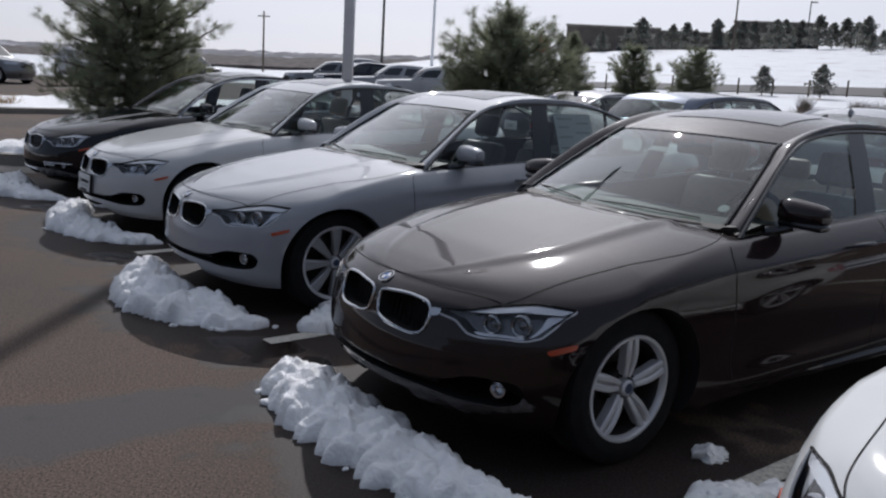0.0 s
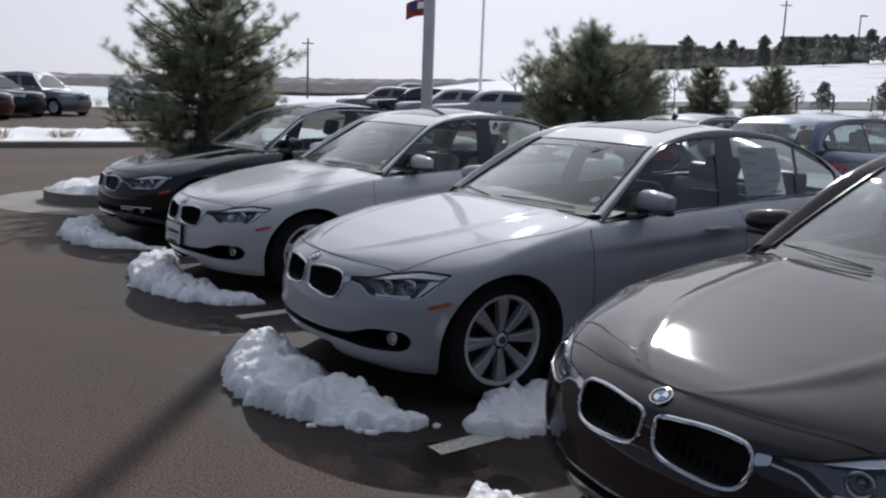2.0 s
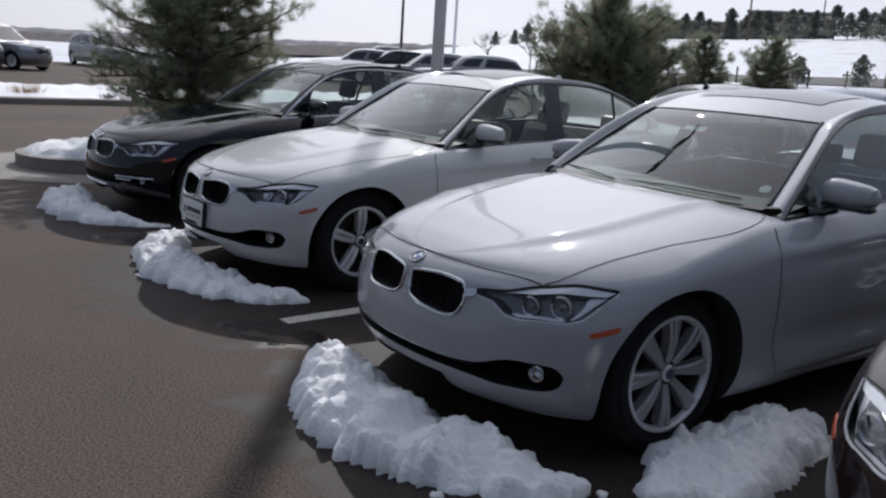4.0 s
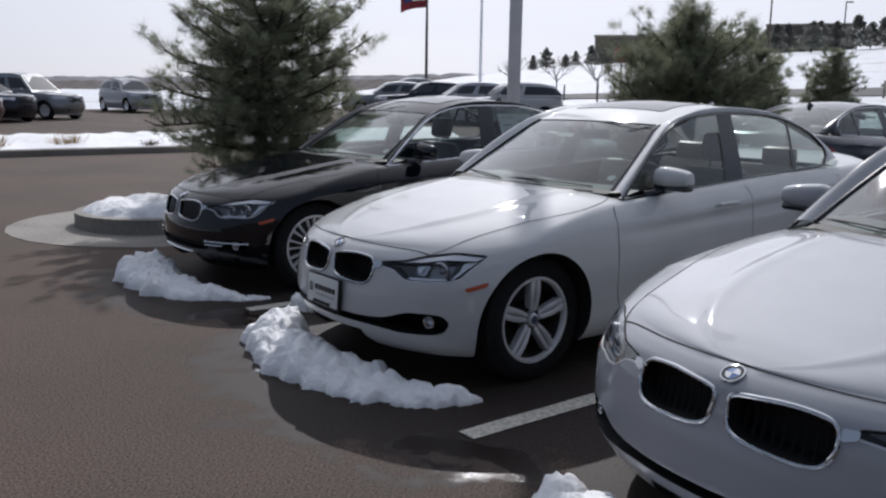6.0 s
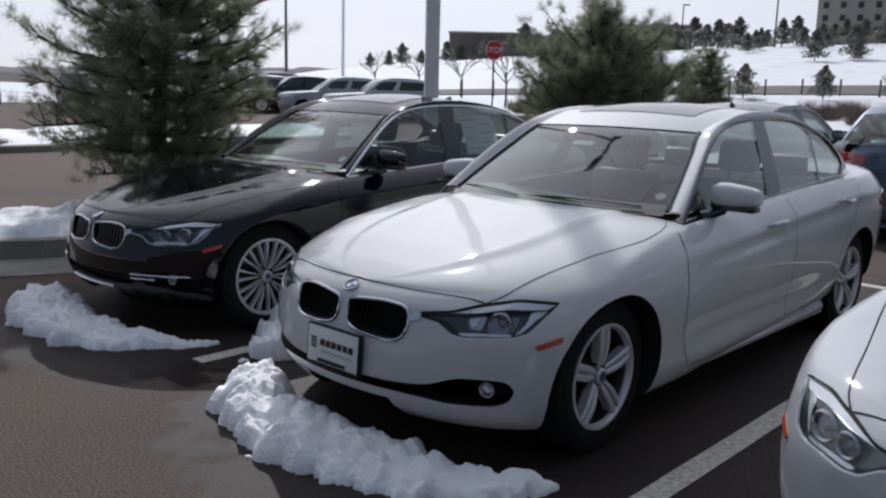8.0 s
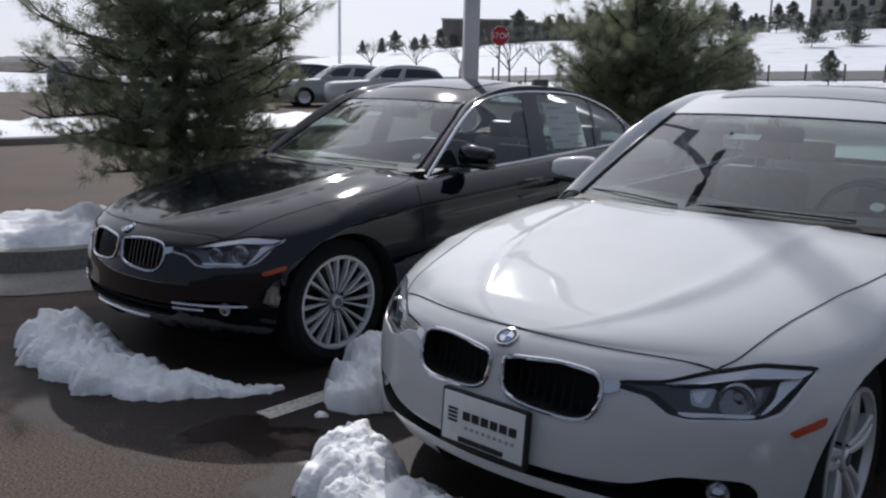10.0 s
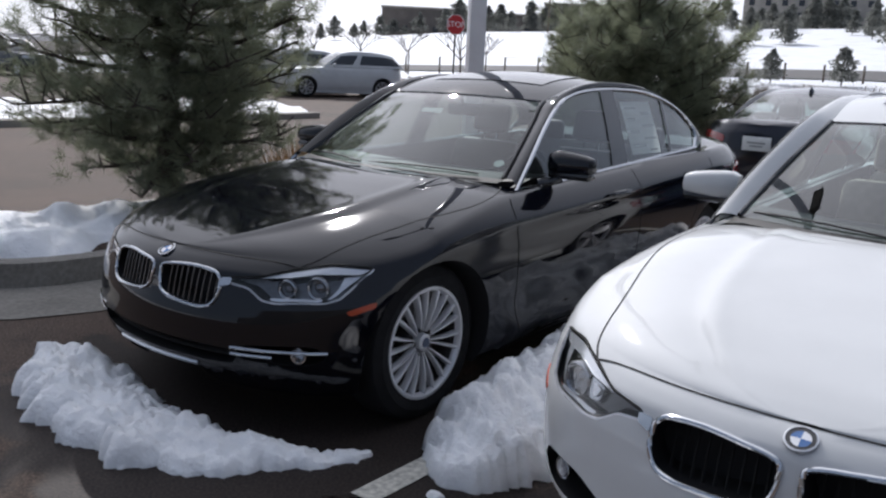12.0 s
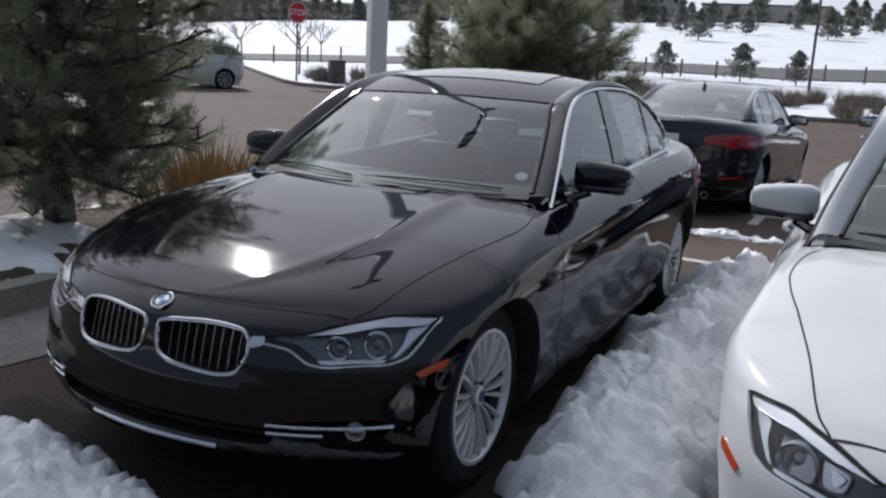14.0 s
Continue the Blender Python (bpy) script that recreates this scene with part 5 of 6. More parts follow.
def pine(x, y, z, tall, reach, seed, label, per=46, size=.15, whorls=15, low=.10, skew=(0, 0), form="cone"):
    """A garden pine: tapered trunk, whorls of limbs with twigs, and needle tufts with gaps between."""
    rng = np.random.default_rng(seed)
    top = thing("pine_tree", pose(x, y, z), label, "tree", "pine trees")
    bm = bmesh.new()
    trunk = [(skew[0] * t + .05 * math.sin(t * 5 + seed), skew[1] * t + .04 * math.cos(t * 4 + seed), tall * t) for t in np.linspace(0, 1, 12)]
    tube(bm, trunk, [.095 * (1 - t) + .015 for t in np.linspace(0, 1, 12)], 9)
    part("trunk", bm, M_BARK, top)
    tips = []
    for k in range(whorls):
        f = low + (.97 - low) * (k / (whorls - 1)) ** .95
        shape = math.sin(math.pi * min(1, (f + .16) / 1.16)) ** .75 if f < .6 else (1 - f) / .4 * .80 + .10
        if form == "round":
            shape = max(.14, 1 - ((f - .36) / .66) ** 2) ** .6 * (.92 + .12 * math.sin(k * 2.4)) * min(1, .62 + f)
        if form == "dome":
            shape = 1.08 * max(.05, 1 - (f / .86) ** 4.0) ** .5 if f < .84 else .22
        count = 7 if f < .85 else 4
        for j in range(count):
            q = TAU * (j + rng.uniform(-.3, .3)) / count + k * 1.3
            ln = reach * shape * rng.uniform(.68, 1.06)
            rise = {"dome": .35 + .5 * f, "round": -.05 + .85 * f}.get(form, .2 + .55 * f) + rng.uniform(-.22, .22)
            i = min(11, int(f * 11))
            bx, by, bz = trunk[i][0], trunk[i][1], tall * f
            pts = []
            for t in np.linspace(0, 1, 6):
                pts.append((bx + math.cos(q) * ln * t, by + math.sin(q) * ln * t, bz + ln * (rise * t * t * .8 - .12 * t)))
            limbs = bmesh.new()
            tube(limbs, pts, [.026 * (1 - t) + .006 for t in np.linspace(0, 1, 6)], 5)
            for t in np.linspace(.30, 1, max(4, int(ln * 8))):
                p = np.array(pts[0]) + (np.array(pts[-1]) - np.array(pts[0])) * t
                p[2] = bz + ln * (rise * t * t * .8 - .12 * t)
                for side in (-1, 1):
                    a = q + side * rng.uniform(.5, 1.2)
                    tw = rng.uniform(.10, .30) * (1.25 - t * .6) * ln
                    e = p + np.array((math.cos(a) * tw, math.sin(a) * tw, tw * rng.uniform(-.25, .95)))
                    tube(limbs, [p, e], [.008, .004], 4)
                    tips.append((e, (math.cos(a), math.sin(a), rng.uniform(.1, 1.1))))
                    if tw > .16:
                        tips.append(((p + e) / 2, (math.cos(a), math.sin(a), .7)))
                tips.append((p, (math.cos(q), math.sin(q), .6)))
            part("limb", limbs, M_BARK, top)
    for f in (.93, .97, 1.0):
        tips.append(((trunk[-1][0], trunk[-1][1], tall * f), (0, 0, 1)))
    o = shaded("crown", needles(rng, tips, per, size, 1.5), top, smooth=False)
    return top


pine(-5.03, 13.38, .15, 2.72, 1.24, 3, "dense green pine tree in the mulch bed", per=56, size=.116, whorls=14, low=.17, skew=(.1, .1), form="round")
pine(.78, 17.85, .15, 2.65, 1.28, 8, "broad bushy pine tree beside the rear cars", per=52, size=.145, whorls=12, form="dome")
pine(5.36, 29.6, .05, 2.68, .90, 12, "young pine tree on the snowy verge", per=64, size=.15, whorls=10, form="round")
pine(7.3, 29.3, .05, 2.62, .98, 15, "young pine tree on the snowy verge", per=64, size=.15, whorls=10, form="round")
pine(3.2, 28.0, .05, 2.9, .70, 19, "slender young pine on the snowy verge", per=44, size=.14, whorls=11)



def tuft(x, y, z, r, high, seed, mat, label, category="grass", group="clumps of dry grass", blades=160, name="grass_clump"):
    rng = np.random.default_rng(seed)
    a, b = rng.uniform(0, TAU, blades), rng.uniform(0, TAU, blades)
    rr = r * rng.uniform(0, .6, blades) ** .7
    o = np.stack([np.cos(a) * rr, np.sin(a) * rr, 0 * a], 1)
    e = o * 1.9 + np.stack([np.cos(b) * r * .45, np.sin(b) * r * .45, high * rng.uniform(.55, 1.1, blades)], 1)
    w = np.stack([-np.sin(b), np.cos(b), 0 * b], 1) * .010 * (1 + r)
    verts = np.stack([o - w, o + w, e], 1).reshape(-1, 3)
    me = mesh_of(name, verts, np.arange(len(verts)).reshape(-1, 3), mat)
    o = new(name, me)
    o.matrix_basis = pose(x, y, z)
    return tagged(o, label, category, group)


for i, (a, b, r, h) in enumerate(((2.6, 3.6, .30, .55), (3.0, 3.9, .30, .6), (2.3, 3.3, .25, .45), (3.4, 3.5, .28, .5), (2.0, 3.3, .28, .5), (2.7, 3.1, .26, .55))):
    tuft(*along(a, b), .17, r, h, 50 + i, M_DRYGRASS, "tan dry ornamental grass under the pine", blades=260)


# ---- roadside, far cars and distance ----
def far_tree(x, y, tall, seed, mats=(M_NEEDLEFAR, M_BARK), label="distant pine tree on the snowy slope", slim=.33, group="distant pine trees", sink=0.0):
    """A far pine in ragged layers of small sprays."""
    rng = np.random.default_rng(seed)
    top = thing("pine_tree", pose(x, y, height(x, y) - sink), label, "tree", group)
    bm = bmesh.new()
    tube(bm, [(0, 0, 0), (0, 0, tall * .5), (0, 0, tall * .95)], [tall * .022, tall * .015, .01], 6)
    part("trunk", bm, mats[1], top)
    k = 1500
    f = rng.uniform(.10, 1, k) ** .9
    blunt = .45 + .55 * (seed * 37 % 100) / 100
    rad = tall * slim * (1 - f ** 2.2) ** (1.3 - blunt * .7) * (1 + .30 * np.sin(f * 17 + seed) + .18 * np.sin(f * 41 + seed * 2)) + tall * .02
    a, rr = rng.uniform(0, TAU, k), rad * rng.uniform(.3, 1.08, k)
    o = np.stack([np.cos(a) * rr, np.sin(a) * rr, f * tall], 1)
    s = tall * rng.uniform(.016, .038, (k, 1))
    u, v = rng.normal(size=(k, 3)) * s, rng.normal(size=(k, 3)) * s
    verts = np.stack([o + u, o + v, o - u * .8 - v * .6], 1).reshape(-1, 3)
    me = mesh_of("crown", verts, np.arange(len(verts)).reshape(-1, 3), mats[0])
    shaded("crown", me, top, smooth=False)
    return top


def bare_tree(x, y, tall, seed, label="small leafless tree on the snowy verge"):
    rng = random.Random(seed)
    top = thing("bare_tree", pose(x, y, height(x, y)), label, "tree", "leafless trees")
    bm = bmesh.new()
    tube(bm, [(0, 0, 0), (.03, 0, tall * .3), (0, .02, tall * .45)], [.07, .055, .045], 6)
    part("trunk", bm, M_TWIG, top)

    def grow(p, d, ln, r, depth):
        e = p + d * ln
        tube(bm, [p, e], [r, r * .6], 4)
        if depth:
            for _ in range(3):
                n = (d + Vector((rng.uniform(-.8, .8), rng.uniform(-.8, .8), rng.uniform(-.1, .6)))).normalized()
                grow(p + d * ln * rng.uniform(.55, 1), n, ln * .68, r * .55, depth - 1)
    for k in range(6):
        bm = bmesh.new()
        a = TAU * k / 6 + rng.uniform(-.3, .3)
        grow(Vector((0, .01, tall * rng.uniform(.30, .45))), Vector((math.cos(a) * .8, math.sin(a) * .8, .8)).normalized(), tall * .26, .035, 3)
        part("branch", bm, M_TWIG, top)
    return top


# light pole on the island
lp = thing("light_pole", pose(-2.08, 15.71, .12), "tall white square steel lamp post on the island", "lamp post")
bm = bmesh.new()
box(bm, (-.088, -.088, 0), (.088, .088, 10.15), .012)
part("post", bm, M_POLE, lp)
bm = bmesh.new()
box(bm, (-.16, -.16, 0), (.16, .16, .10), .02)
lathe(bm, [(-.25, .30), (.02, .30), (.05, .27), (.05, .001)], 24, "z")
part("base", bm, M_CONCRETE, lp)
for sx in (1, -1):
    head = new("lamp_head")
    head.parent, head.matrix_basis = lp, pose(0, 0, 10.02, 0, 0, 45 if sx > 0 else 225)
    bm = bmesh.new()
    box(bm, (.08, -.04, -.04), (.30, .04, .04), .008)
    part("arm", bm, M_DARKPOLE, head)
    bm = bmesh.new()
    box(bm, (.26, -.17, -.08), (.80, .17, .08), .03)
    part("housing", bm, M_DARKPOLE, head, "dark shoebox lamp housing")
    bm = bmesh.new()
    box(bm, (.32, -.13, -.095), (.74, .13, -.078), .004)
    part("lamp_glass", bm, M_LAMPGLASS, head)

# stop sign
sx0, sy0 = 3.25, 42.96
sg = thing("stop_sign", pose(sx0, sy0, height(sx0, sy0), 0, 0, 12), "red octagonal stop sign on a steel post", "sign")
bm = bmesh.new()
box(bm, (-.03, -.03, 0), (.03, .03, 3.2 - height(sx0, sy0) + .2), .005)
part("post", bm, M_DARKPOLE, sg)
SZ = 3.28 - height(sx0, sy0)


def octagon(r, y0, y1):
    bm = bmesh.new()
    ring = [(r * math.cos(q), SZ + r * math.sin(q)) for q in (TAU * (j + .5) / 8 for j in range(8))]
    prism(bm, ring, "y", y0, y1, 0)
    return bm


part("rim", octagon(.44, -.045, -.03), M_SIGNWHITE, sg, smooth=False)
part("face", octagon(.415, -.05, -.04), M_SIGN, sg, smooth=False)
word = bpy.data.curves.new("word", "FONT")
word.body, word.size, word.align_x, word.align_y, word.extrude = "STOP", .34, "CENTER", "CENTER", .002
tmp = new("word", word)
bpy.context.view_layer.update()
me = bpy.data.meshes.new_from_object(tmp.evaluated_get(bpy.context.evaluated_depsgraph_get()))
bpy.data.objects.remove(tmp)
me.materials.clear()
me.materials.append(M_SIGNWHITE)
w = shaded("lettering", me, sg, "white STOP lettering", smooth=False)
w.matrix_basis = pose(0, -.054, SZ, 90)

# flag poles with flags
M_FLAGRED = material("red_cloth", (0.20, 0.022, 0.030), 0.9, grain=(2, 0.2))
M_FLAGBLUE = material("blue_cloth", (0.03, 0.04, 0.12), 0.9, grain=(2, 0.2))
for x, y, tall, mat, label in ((-8.26, 80.6, 13.0, M_DARKPOLE, "dark flag pole with red and white flags"), (-3.46, 75.1, 13.0, M_POLE, "slim white flag pole")):
    fp = thing("flag_pole", pose(x, y, height(x, y)), label, "flag pole")
    bm = bmesh.new()
    tube(bm, [(0, 0, 0), (0, 0, tall * .5), (0, 0, tall)], [.14, .11, .07], 8)
    part("pole", bm, mat, fp)
    if mat is M_DARKPOLE:
        for z0, cols in ((7.9, (M_FLAGRED, M_FLAGRED)), (10.0, (M_FLAGBLUE, M_FLAGRED))):
            for k, (u0, u1, v0, v1) in enumerate(((0, 1, .30, .95), (0, 1, 0, .30))):
                bm = bmesh.new()
                rows = []
                for u in np.linspace(u0, u1, 14):
                    rows.append([(-2.3 * u, .22 * math.sin(u * 7), z0 + 1.5 * v - .5 * u * u) for v in np.linspace(v0, v1, 5)])
                grid_faces(bm, rows)
                part("flag", bm, cols[k], fp, "red and white cloth flag")
            for mat2, u0, u1, v0, v1 in ((M_SIGNWHITE, .12, .55, .42, .80), (M_FLAGBLUE, .58, .86, .40, .86)):
                bm = bmesh.new()
                grid_faces(bm, [[(-2.3 * u, .22 * math.sin(u * 7) - .02, z0 + 1.5 * v - .5 * u * u) for v in np.linspace(v0, v1, 4)] for u in np.linspace(u0, u1, 9)])
                part("flag_panel", bm, mat2, fp)
for x, y, tall in ((-45.2, 190.0, 13.0), (61, 214, 15.0), (97, 205, 14)):
    up = thing("utility_pole", pose(x, y, height(x, y)), "distant wooden utility pole with cross arm", "utility pole", "utility poles")
    bm = bmesh.new()
    tube(bm, [(0, 0, 0), (0, 0, tall)], [.25, .16], 7)
    part("pole", bm, M_WOOD, up)
    bm = bmesh.new()
    box(bm, (-1.3, -.08, tall - 1.2), (1.3, .08, tall - .95), .02)
    part("cross_arm", bm, M_WOOD, up)


# far cars
def suv(m, paint_mat, label, group="far parked cars", long=4.6, tall=1.66, pickup=False, fine=False):
    """A far sport utility car or pickup: lower body with wheel wells, cabin, windows, wheels and lamps."""
    top = thing("suv" if not pickup else "pickup", m, label, "car", group)
    ra = long * .61
    spec = dict(nose=([.25, .4, .6, .8, .95, 1.05], [-.70, -.82, -.86, -.84, -.78, -.66]), tail=([.3, .5, .8, 1.1], [long - 1.0, long - .88, long - .86, long - .9]), wide=([.25, .35, .5, .8, 1.0, 1.1], [.84, .90, .93, .92, .89, .85]),
                edge=([-.8, -.4, 0, .6, 1, long], [.93, .97, 1.0, 1.04, 1.06, 1.10]), ridge=([-.8, -.5, 0, .6, 1, long], [.95, 1.02, 1.06, 1.10, 1.10, 1.12]), rear_axle=ra)
    solid = body_solid(spec)
    skin = Skin(solid)
    cut = bmesh.new()
    for y in (0, ra):
        for a, b in ((.62, 1.3), (-1.3, -.62)):
            prism(cut, [(y + .39 * math.cos(q), .36 + .39 * math.sin(q)) for q in (TAU * j / 28 for j in range(28))], "x", a, b)
    key = ("suv", long)
    if key not in SHELLS:
        SHELLS[key] = carve(solid, cut, [paint_mat, M_TRIM])
    me = SHELLS[key].copy()
    me.materials[0] = paint_mat
    shaded("body", me, top)
    end = long - 1.0 if not pickup else long - 2.35
    low = [(.80, .62, 1.06), (.84, 1.2, 1.08), (.83, end - .4, 1.10), (.80, end + .02, 1.10)]
    high = [(.55, 1.36, tall - .09), (.58, 1.85, tall - .02), (.57, end - .95, tall - .04), (.52, end - .34, tall - .13)]
    lo, hi = curve(low, 25), curve(high, 25)
    bm = bmesh.new()
    rows = []
    for a, b in zip(lo, hi):
        rows.append([tuple(a + (b - a) * t + np.array((.02 * math.sin(math.pi * t), 0, 0))) for t in (0, .12, .85, 1)] + [(b[0] * u, b[1], b[2] + .05 * (1 - u * u)) for u in (.6, .2, -.2, -.6)] + [((-1) * (a + (b - a) * t + np.array((.02 * math.sin(math.pi * t), 0, 0)))[0], *(a + (b - a) * t)[1:]) for t in (1, .85, .12, 0)])
    vs = grid_faces(bm, rows)
    bm.faces.new(vs[0])
    bm.faces.new(vs[-1][::-1])
    bmesh.ops.recalc_face_normals(bm, faces=bm.faces)
    part("cabin", bm, paint_mat, top)
    for sx in (1, -1):
        for u0, u1 in ((.10, .42), (.46, .74), (.77, .95)):
            bm = bmesh.new()
            rows = []
            for u in np.linspace(u0, u1, 6):
                i = int(round(u * 24))
                a, b = lo[i], hi[i]
                rows.append([(sx * (a + (b - a) * t)[0] + sx * (.02 * math.sin(math.pi * t) + .006), *(a + (b - a) * t)[1:]) for t in (.16, .46, .76)])
            grid_faces(bm, rows)
            part("side_window", bm, M_WINDOWFAR, top)
        bm = bmesh.new()
        skin.patch(bm, rounded([(sx * x, z) for x, z in ((.45, .90), (.82, .92), (.84, .80), (.50, .78))], .2, 3), "front", .006, 2, .012)
        part("headlight", bm, M_REFL, top)
        bm = bmesh.new()
        skin.patch(bm, rounded([(sx * x, z) for x, z in ((.62, 1.02), (.84, 1.0), (.86, .82), (.66, .80))], .2, 3), "rear", .006, 2, .012)
        part("tail_lamp", bm, M_RED, top)
        bm = bmesh.new()
        box(bm, (sx * 1.02 - .10, .92, 1.06), (sx * 1.02 + .10, 1.02, 1.20), .03)
        part("door_mirror", bm, paint_mat, top)
    for a, b, lift, name in ((lo[0], hi[0], -.008, "windscreen"), (lo[-1], hi[-1], .008, "rear_window")):
        bm = bmesh.new()
        rows = []
        for t in (.10, .5, .92):
            p = a + (b - a) * t
            rows.append([(p[0] * u * .94, p[1] + lift, p[2] + .01) for u in (-1, -.5, 0, .5, 1)])
        grid_faces(bm, rows)
        part(name, bm, M_WINDOWFAR, top)
    bm = bmesh.new()
    skin.patch(bm, rounded([(-.40, .88), (.40, .88), (.36, .66), (-.36, .66)], .2, 3), "front", .006, 2, .012)
    part("grille", bm, M_TRIM, top)
    bm = bmesh.new()
    skin.patch(bm, rounded([(-.80, .46), (.80, .46), (.76, .30), (-.76, .30)], .2, 3), "front", .004, 2, .010)
    part("lower_bumper", bm, M_TRIM, top)
    for y in (0, ra):
        for sx in (1, -1):
            if fine:
                wheel(top, sx * .90, y, .36, .245, "vspoke", sx)
                continue
            w = new("wheel")
            w.parent, w.matrix_basis = top, Matrix.Translation((sx * .90, y, .355)) @ Matrix.Rotation(0 if sx > 0 else math.pi, 4, "Z")
            bm = bmesh.new()
            lathe(bm, [(-.22, .22), (-.22, .31), (-.19, .36), (-.05, .36), (-.01, .32), (-.02, .235)], 24)
            part("tyre", bm, M_RUBBER, w)
            bm = bmesh.new()
            lathe(bm, [(-.02, .24), (-.04, .20), (-.06, .06), (-.03, .05), (-.03, .001)], 24)
            part("rim", bm, M_ALLOY, w)
    return top


def park(x, y, heading):
    return pose(x, y, height(x, y), 0, 0, heading - 90)


suv(park(-3.28, 38.4, 14), M_WHITE, "white sport utility car parked side-on", long=4.65, fine=True)
suv(park(-5.1, 40.6, 14), M_SILVER, "silver sport utility car in the far row")
suv(park(-7.1, 44.6, 14), M_NAVY, "dark sport utility car in the far row")
suv(park(-9.0, 46.6, 14), M_GREYP, "grey sport utility car in the far row")
suv(park(-19.9, 32.2, 165), M_MAROON, "dark red sport utility car with snow behind it")
suv(park(-20.2, 35.0, 165), M_NAVY, "dark blue sport utility car in the far lot")
suv(park(-19.7, 37.8, 165), M_GREYP, "grey square-built sport utility car in the far lot", tall=1.8)
suv(park(-19.7, 46.2, 137), M_SILVER, "silver sport utility car standing alone")
suv(park(-14.6, 48.5, 137), M_NAVY, "dark car half hidden behind the pine")
suv(park(-9.5, 60.0, 20), M_SILVER, "pale van far across the car park", tall=1.9)

# kerbed strip of snow and dry grass across the lane
def strip(s, w):
    return -12.93 + DX * s - DY * w, 20.37 + DY * s + DX * w


kerb([strip(s, 0) for s in np.linspace(-30, 13, 30)], "concrete kerb along the snowy strip", .15, .2)
bm = bmesh.new()
rows = []
for w in np.linspace(.1, 4.3, 16):
    rows.append([(*strip(s, w), height(*strip(s, w)) + .03 + .26 * math.sin(math.pi * min(1, w / 4.3)) + .14 * noise.noise((s * .9, w * 1.5, 3)) + .10 * abs(noise.noise((s * 3, w * 4, 8)))) for s in np.linspace(-30, 13, 150)])
grid_faces(bm, rows)
bmesh.ops.recalc_face_normals(bm, faces=bm.faces)
tagged(part("snowy_strip", bm, M_SNOW, angle=180), "lumpy snow on the strip between lanes", "ground", kind="structure")
rng = random.Random(5)
for i, (s, w, r, h, mat) in enumerate(((.6, .9, .34, .42, M_DRYGRASS), (2.2, 1.0, .36, .42, M_DRYGRASS), (1.2, 2.2, .22, .3, M_DRYGRASS), (6.2, 1.1, .22, .24, M_SHRUB), (7.4, 2.0, .26, .3, M_SHRUB), (8.2, 1.6, .3, .26, M_DRYGRASS), (4.0, .8, .2, .22, M_SHRUB), (-2.2, 1.2, .26, .3, M_SHRUB), (-4.8, 1.0, .32, .4, M_DRYGRASS), (-7, 1.4, .3, .36, M_SHRUB), (9.8, 1.0, .24, .22, M_SHRUB), (11.2, 1.6, .24, .25, M_SHRUB), (-1.0, .8, .3, .36, M_DRYGRASS))):
    x, y = strip(s, w)
    tuft(x, y, height(x, y) + .05, r, h, 70 + i, mat, "clump of tan dry grass in the snow" if mat is M_DRYGRASS else "low grey shrub in the snow", blades=150)

# road, its traffic and the verge
bm = bmesh.new()
rows = []
for r in (74, 79, 84, 90):
    rows.append([(*polar(r, az), height(*polar(r, az)) + .08) for az in np.linspace(-6, 100, 107)])
grid_faces(bm, rows)
bmesh.ops.recalc_face_normals(bm, faces=bm.faces)
tagged(part("road", bm, M_ROAD), "grey asphalt road along the foot of the slope", "road", kind="structure")

rng = random.Random(11)
for az, r, tall in ((24.0, 68, 2.4), (28.5, 66, 2.3), (32.4, 66, 2.5), (37.0, 66, 2.6), (40.2, 66, 2.3), (46, 66, 2.5), (20.5, 70, 2.2), (51, 66, 2.4)):
    x, y = polar(r, az)
    far_tree(x, y, tall, int(az * 10), label="small pine tree beside the road", slim=.36, group="roadside pines")
for az, r, tall, s in ((6.4, 66, 3.9, 1), (8.9, 50, 4.0, 2), (11.5, 74, 3.6, 3), (3.8, 80, 4.5, 4), (1.0, 84, 4.5, 5)):
    bare_tree(*polar(r, az), tall, s)
for i in range(110):
    az = rng.uniform(8, 30) if i < 30 else rng.uniform(26, 58)
    r = rng.uniform(41, 50) if az < 30 else rng.uniform(36, 50)
    x, y = polar(r, az)
    tuft(x, y, height(x, y) - .04, rng.uniform(.35, .8), rng.uniform(.4, .95), 200 + i, M_SHRUB, "leafless grey shrub poking through snow", "shrub", "verge shrubs", 220, "shrub")
for i in range(26):
    az = -2 + i * 2.1
    x, y = polar(72 + 2 * math.sin(i), az)
    bm = bmesh.new()
    h = height(x, y)
    box(bm, (x - .06, y - .06, h - .1), (x + .06, y + .06, h + 1.25), .01)
    tagged(part("fence_post", bm, M_WOOD), "weathered wooden fence post in snow", "fence post", "fence posts")
for x, y in ((5.9, 46.5), (8.2, 47.5)):
    bm = bmesh.new()
    h = height(x, y)
    box(bm, (x - .35, y - .3, h - .1), (x + .35, y + .3, h + 1.0), .04)
    tagged(part("utility_box", bm, M_DARKPOLE), "dark metal utility box on the verge", "utility box", "utility boxes")

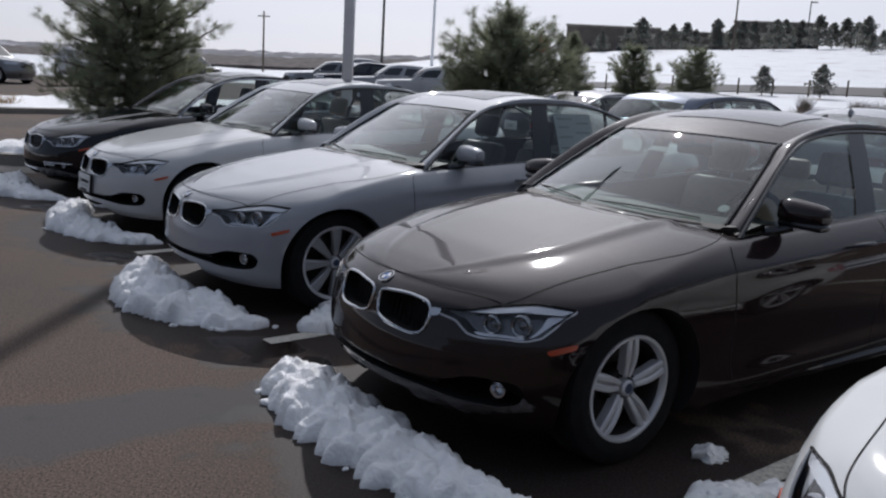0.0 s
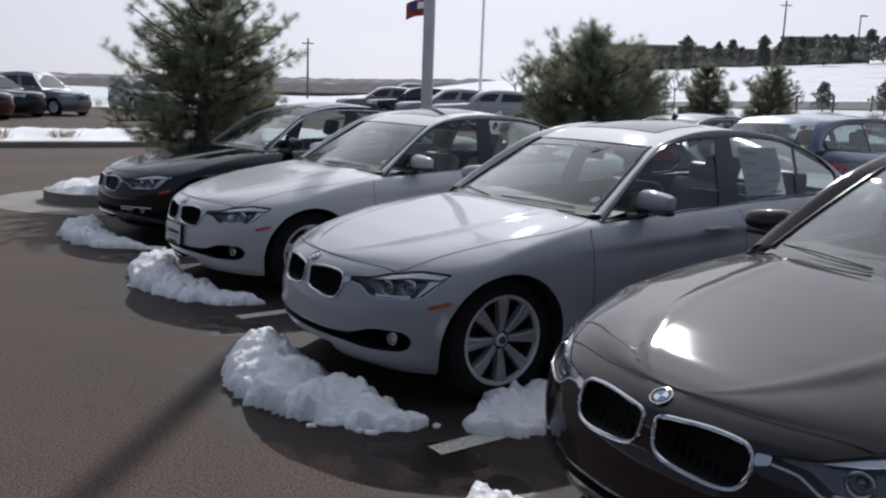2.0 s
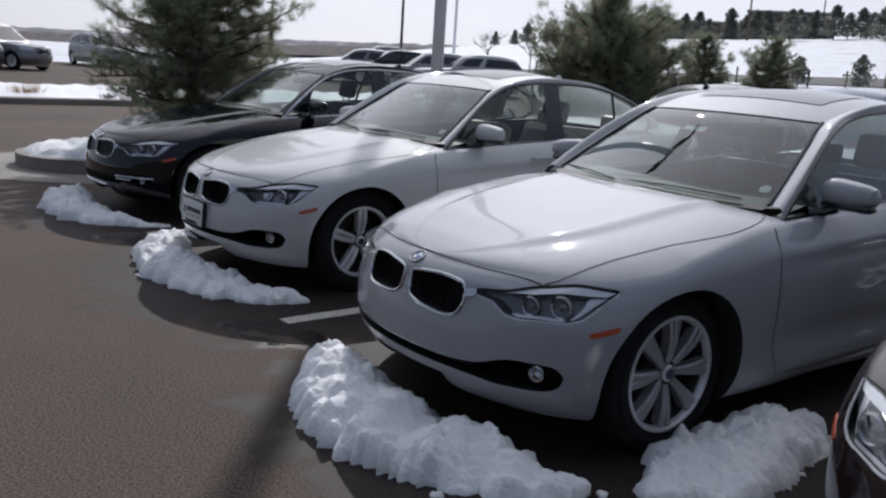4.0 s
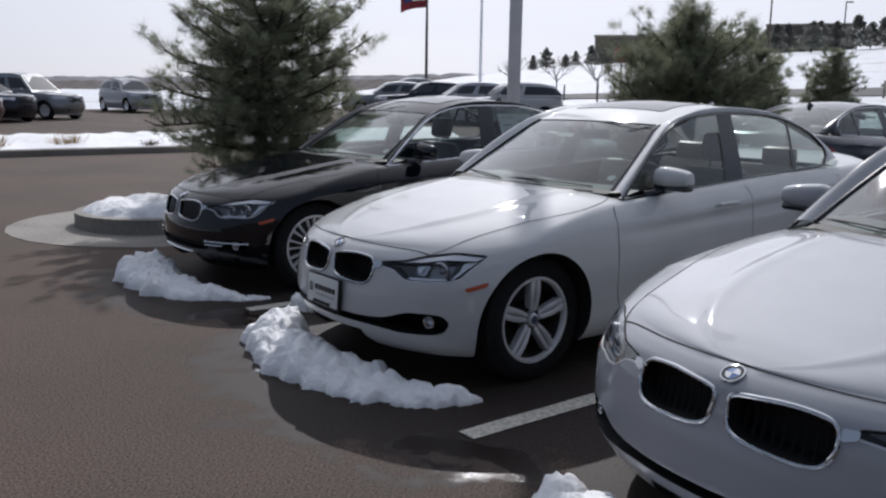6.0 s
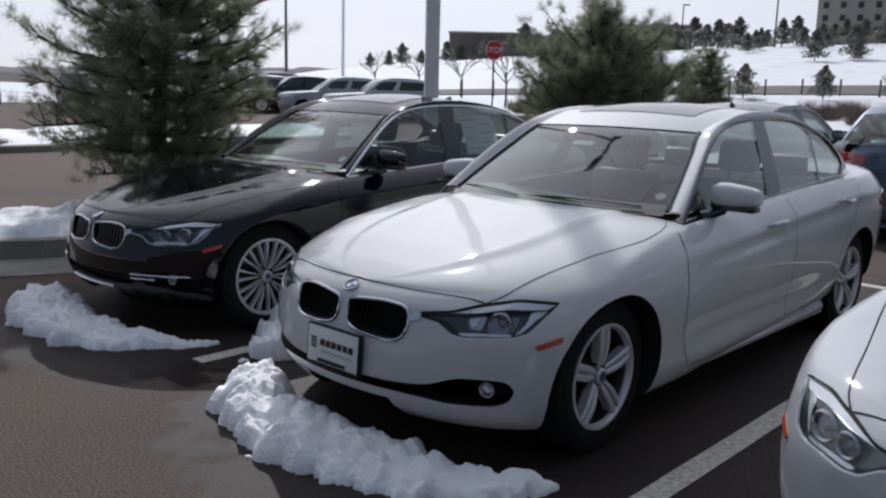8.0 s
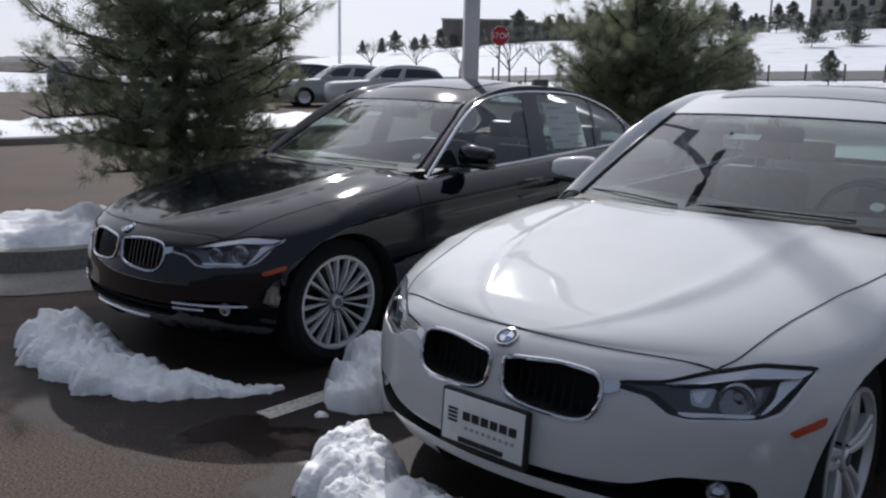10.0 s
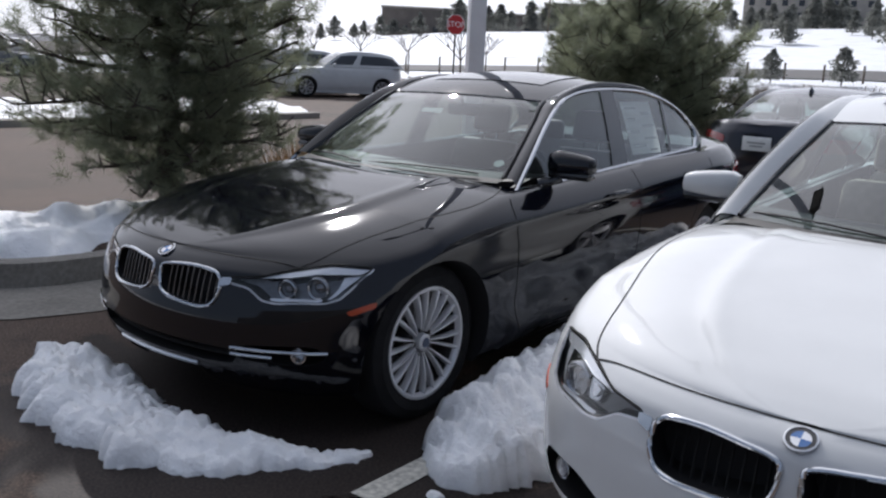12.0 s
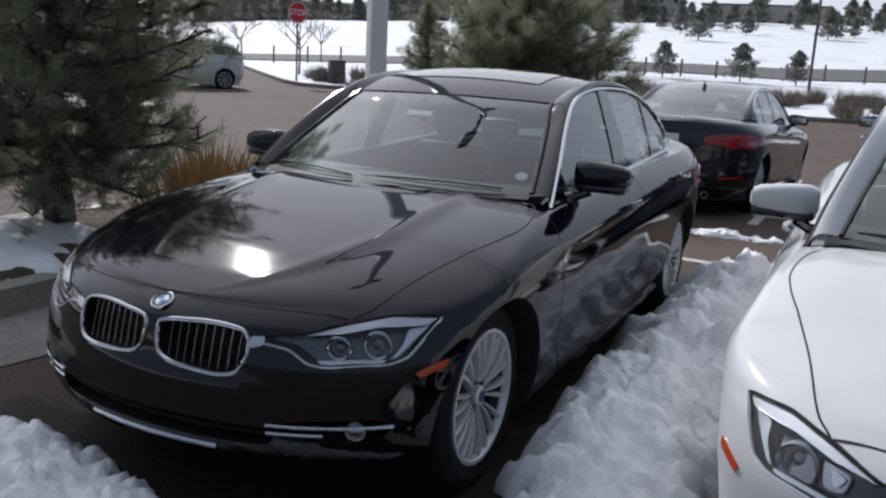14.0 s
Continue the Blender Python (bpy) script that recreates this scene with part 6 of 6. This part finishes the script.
# trees and buildings along the ridge
rng = random.Random(21)
for i in range(86):
    az = 1.5 + i * .66 + rng.uniform(-.45, .45)
    if rng.random() < .15:
        continue
    r = rng.uniform(216, 250)
    x, y = polar(r, az)
    far_tree(x, y, rng.uniform(3.8, 8.2) * (1 if az > 9 else .65), 400 + i, label="dark pine tree on the ridge", slim=rng.uniform(.28, .42), group="ridge pines")
for i in range(30):
    az, r = rng.uniform(24, 55), rng.uniform(140, 215)
    x, y = polar(r, az)
    far_tree(x, y, rng.uniform(2.5, 5.5), 600 + i, label="scattered pine on the snowy slope", slim=rng.uniform(.3, .42), group="slope pines")


def building(az, r, wide, deep, tall, mat, label, storeys, base=0.0):
    x, y = polar(r, az)
    b = thing("building", pose(x, y, height(x, y) + base, 0, 0, -az), label, "building", "ridge buildings")
    bm = bmesh.new()
    box(bm, (-wide / 2, 0, -2), (wide / 2, deep, tall))
    part("wall", bm, mat, b, smooth=False)
    bm = bmesh.new()
    box(bm, (-wide / 2 - .3, -.3, tall), (wide / 2 + .3, deep + .3, tall + .5))
    part("roof", bm, M_WALLPALE if mat is M_WALL else M_WALL, b, smooth=False)
    for s in range(storeys):
        k = int(wide / 4.2)
        for j in range(k):
            x0 = -wide / 2 + (j + .5) * wide / k
            z0 = 1.2 + s * 3.3
            bm = bmesh.new()
            box(bm, (x0 - .7, -.12, z0), (x0 + .7, .05, z0 + 1.6))
            part("window", bm, M_WINDOWFAR, b, smooth=False)
    return b


building(9.2, 255, 26, 16, 7.6, M_WALL, "low tan building on the ridge", 1)
building(13.2, 262, 34, 18, 6.2, M_WALL, "long low brown building on the ridge", 1)
building(19.0, 255, 22, 16, 8.0, M_WALL, "flat-roofed tan building on the ridge", 1)
building(32.2, 262, 34, 18, 17.0, M_WALLPALE, "four-storey pale hotel on the ridge", 4)
building(40.6, 262, 33, 18, 6.5, M_WALLPALE, "low pale building behind ridge trees", 1)
lamp2 = thing("street_lamp", pose(35.8, 48.3, height(35.8, 48.3)), "slim dark street lamp beside the road", "street lamp")
bm = bmesh.new()
tube(bm, [(0, 0, 0), (0, 0, 5), (0, 0, 9)], [.09, .075, .055], 8)
part("pole", bm, M_DARKPOLE, lamp2)
bm = bmesh.new()
box(bm, (-.9, -.12, 8.85), (.1, .12, 9.0), .03)
part("lamp_head", bm, M_DARKPOLE, lamp2)
lampx, lampy = polar(240, 20.8)
bm = bmesh.new()
tube(bm, [(lampx, lampy, height(lampx, lampy)), (lampx, lampy, height(lampx, lampy) + 12)], [.22, .14], 6)
box(bm, (lampx - .1, lampy - .2, height(lampx, lampy) + 11.8), (lampx + 1.6, lampy + .2, height(lampx, lampy) + 12.1))
tagged(part("street_lamp", bm, M_DARKPOLE), "tall street lamp on the ridge", "street lamp")

# brown brush band and far hills
def band(name, r, table_az, table_e, mat, label, seed, rag, az0=-75, az1=30):
    bm = bmesh.new()
    rows = [[], [], []]
    for az in np.linspace(az0, az1, 420):
        e = float(np.interp(az, table_az, table_e)) + rag * (noise.noise((az * 1.3, seed, 0)) + .6 * noise.noise((az * 6, seed, 1)) + .35 * noise.noise((az * 22, seed, 2)))
        top = 1.45 + r * math.tan(radians(e))
        for k, (dr, z) in enumerate(((0, -30), (0, top * .6 - 2), (r * .06, top))):
            rows[k].append((*polar(r + dr, az), z))
    grid_faces(bm, rows)
    bmesh.ops.recalc_face_normals(bm, faces=bm.faces)
    tagged(part(name, bm, mat), label, "backdrop", kind="structure")


band("backdrop", 420, [-75, -30, -20, -12, -6, 0, 6, 30], [.35, .40, .50, .68, .95, 1.3, 1.5, 1.0], M_BRUSH, "band of brown leafless woods", 3, .10)
band("backdrop", 2600, [-75, -30, -22, -15, -10, -6, -2, 2, 30], [.60, .62, .78, .98, 1.08, 1.2, 1.4, 1.2, .5], M_HILL, "far hills with houses and snow", 7, .10)
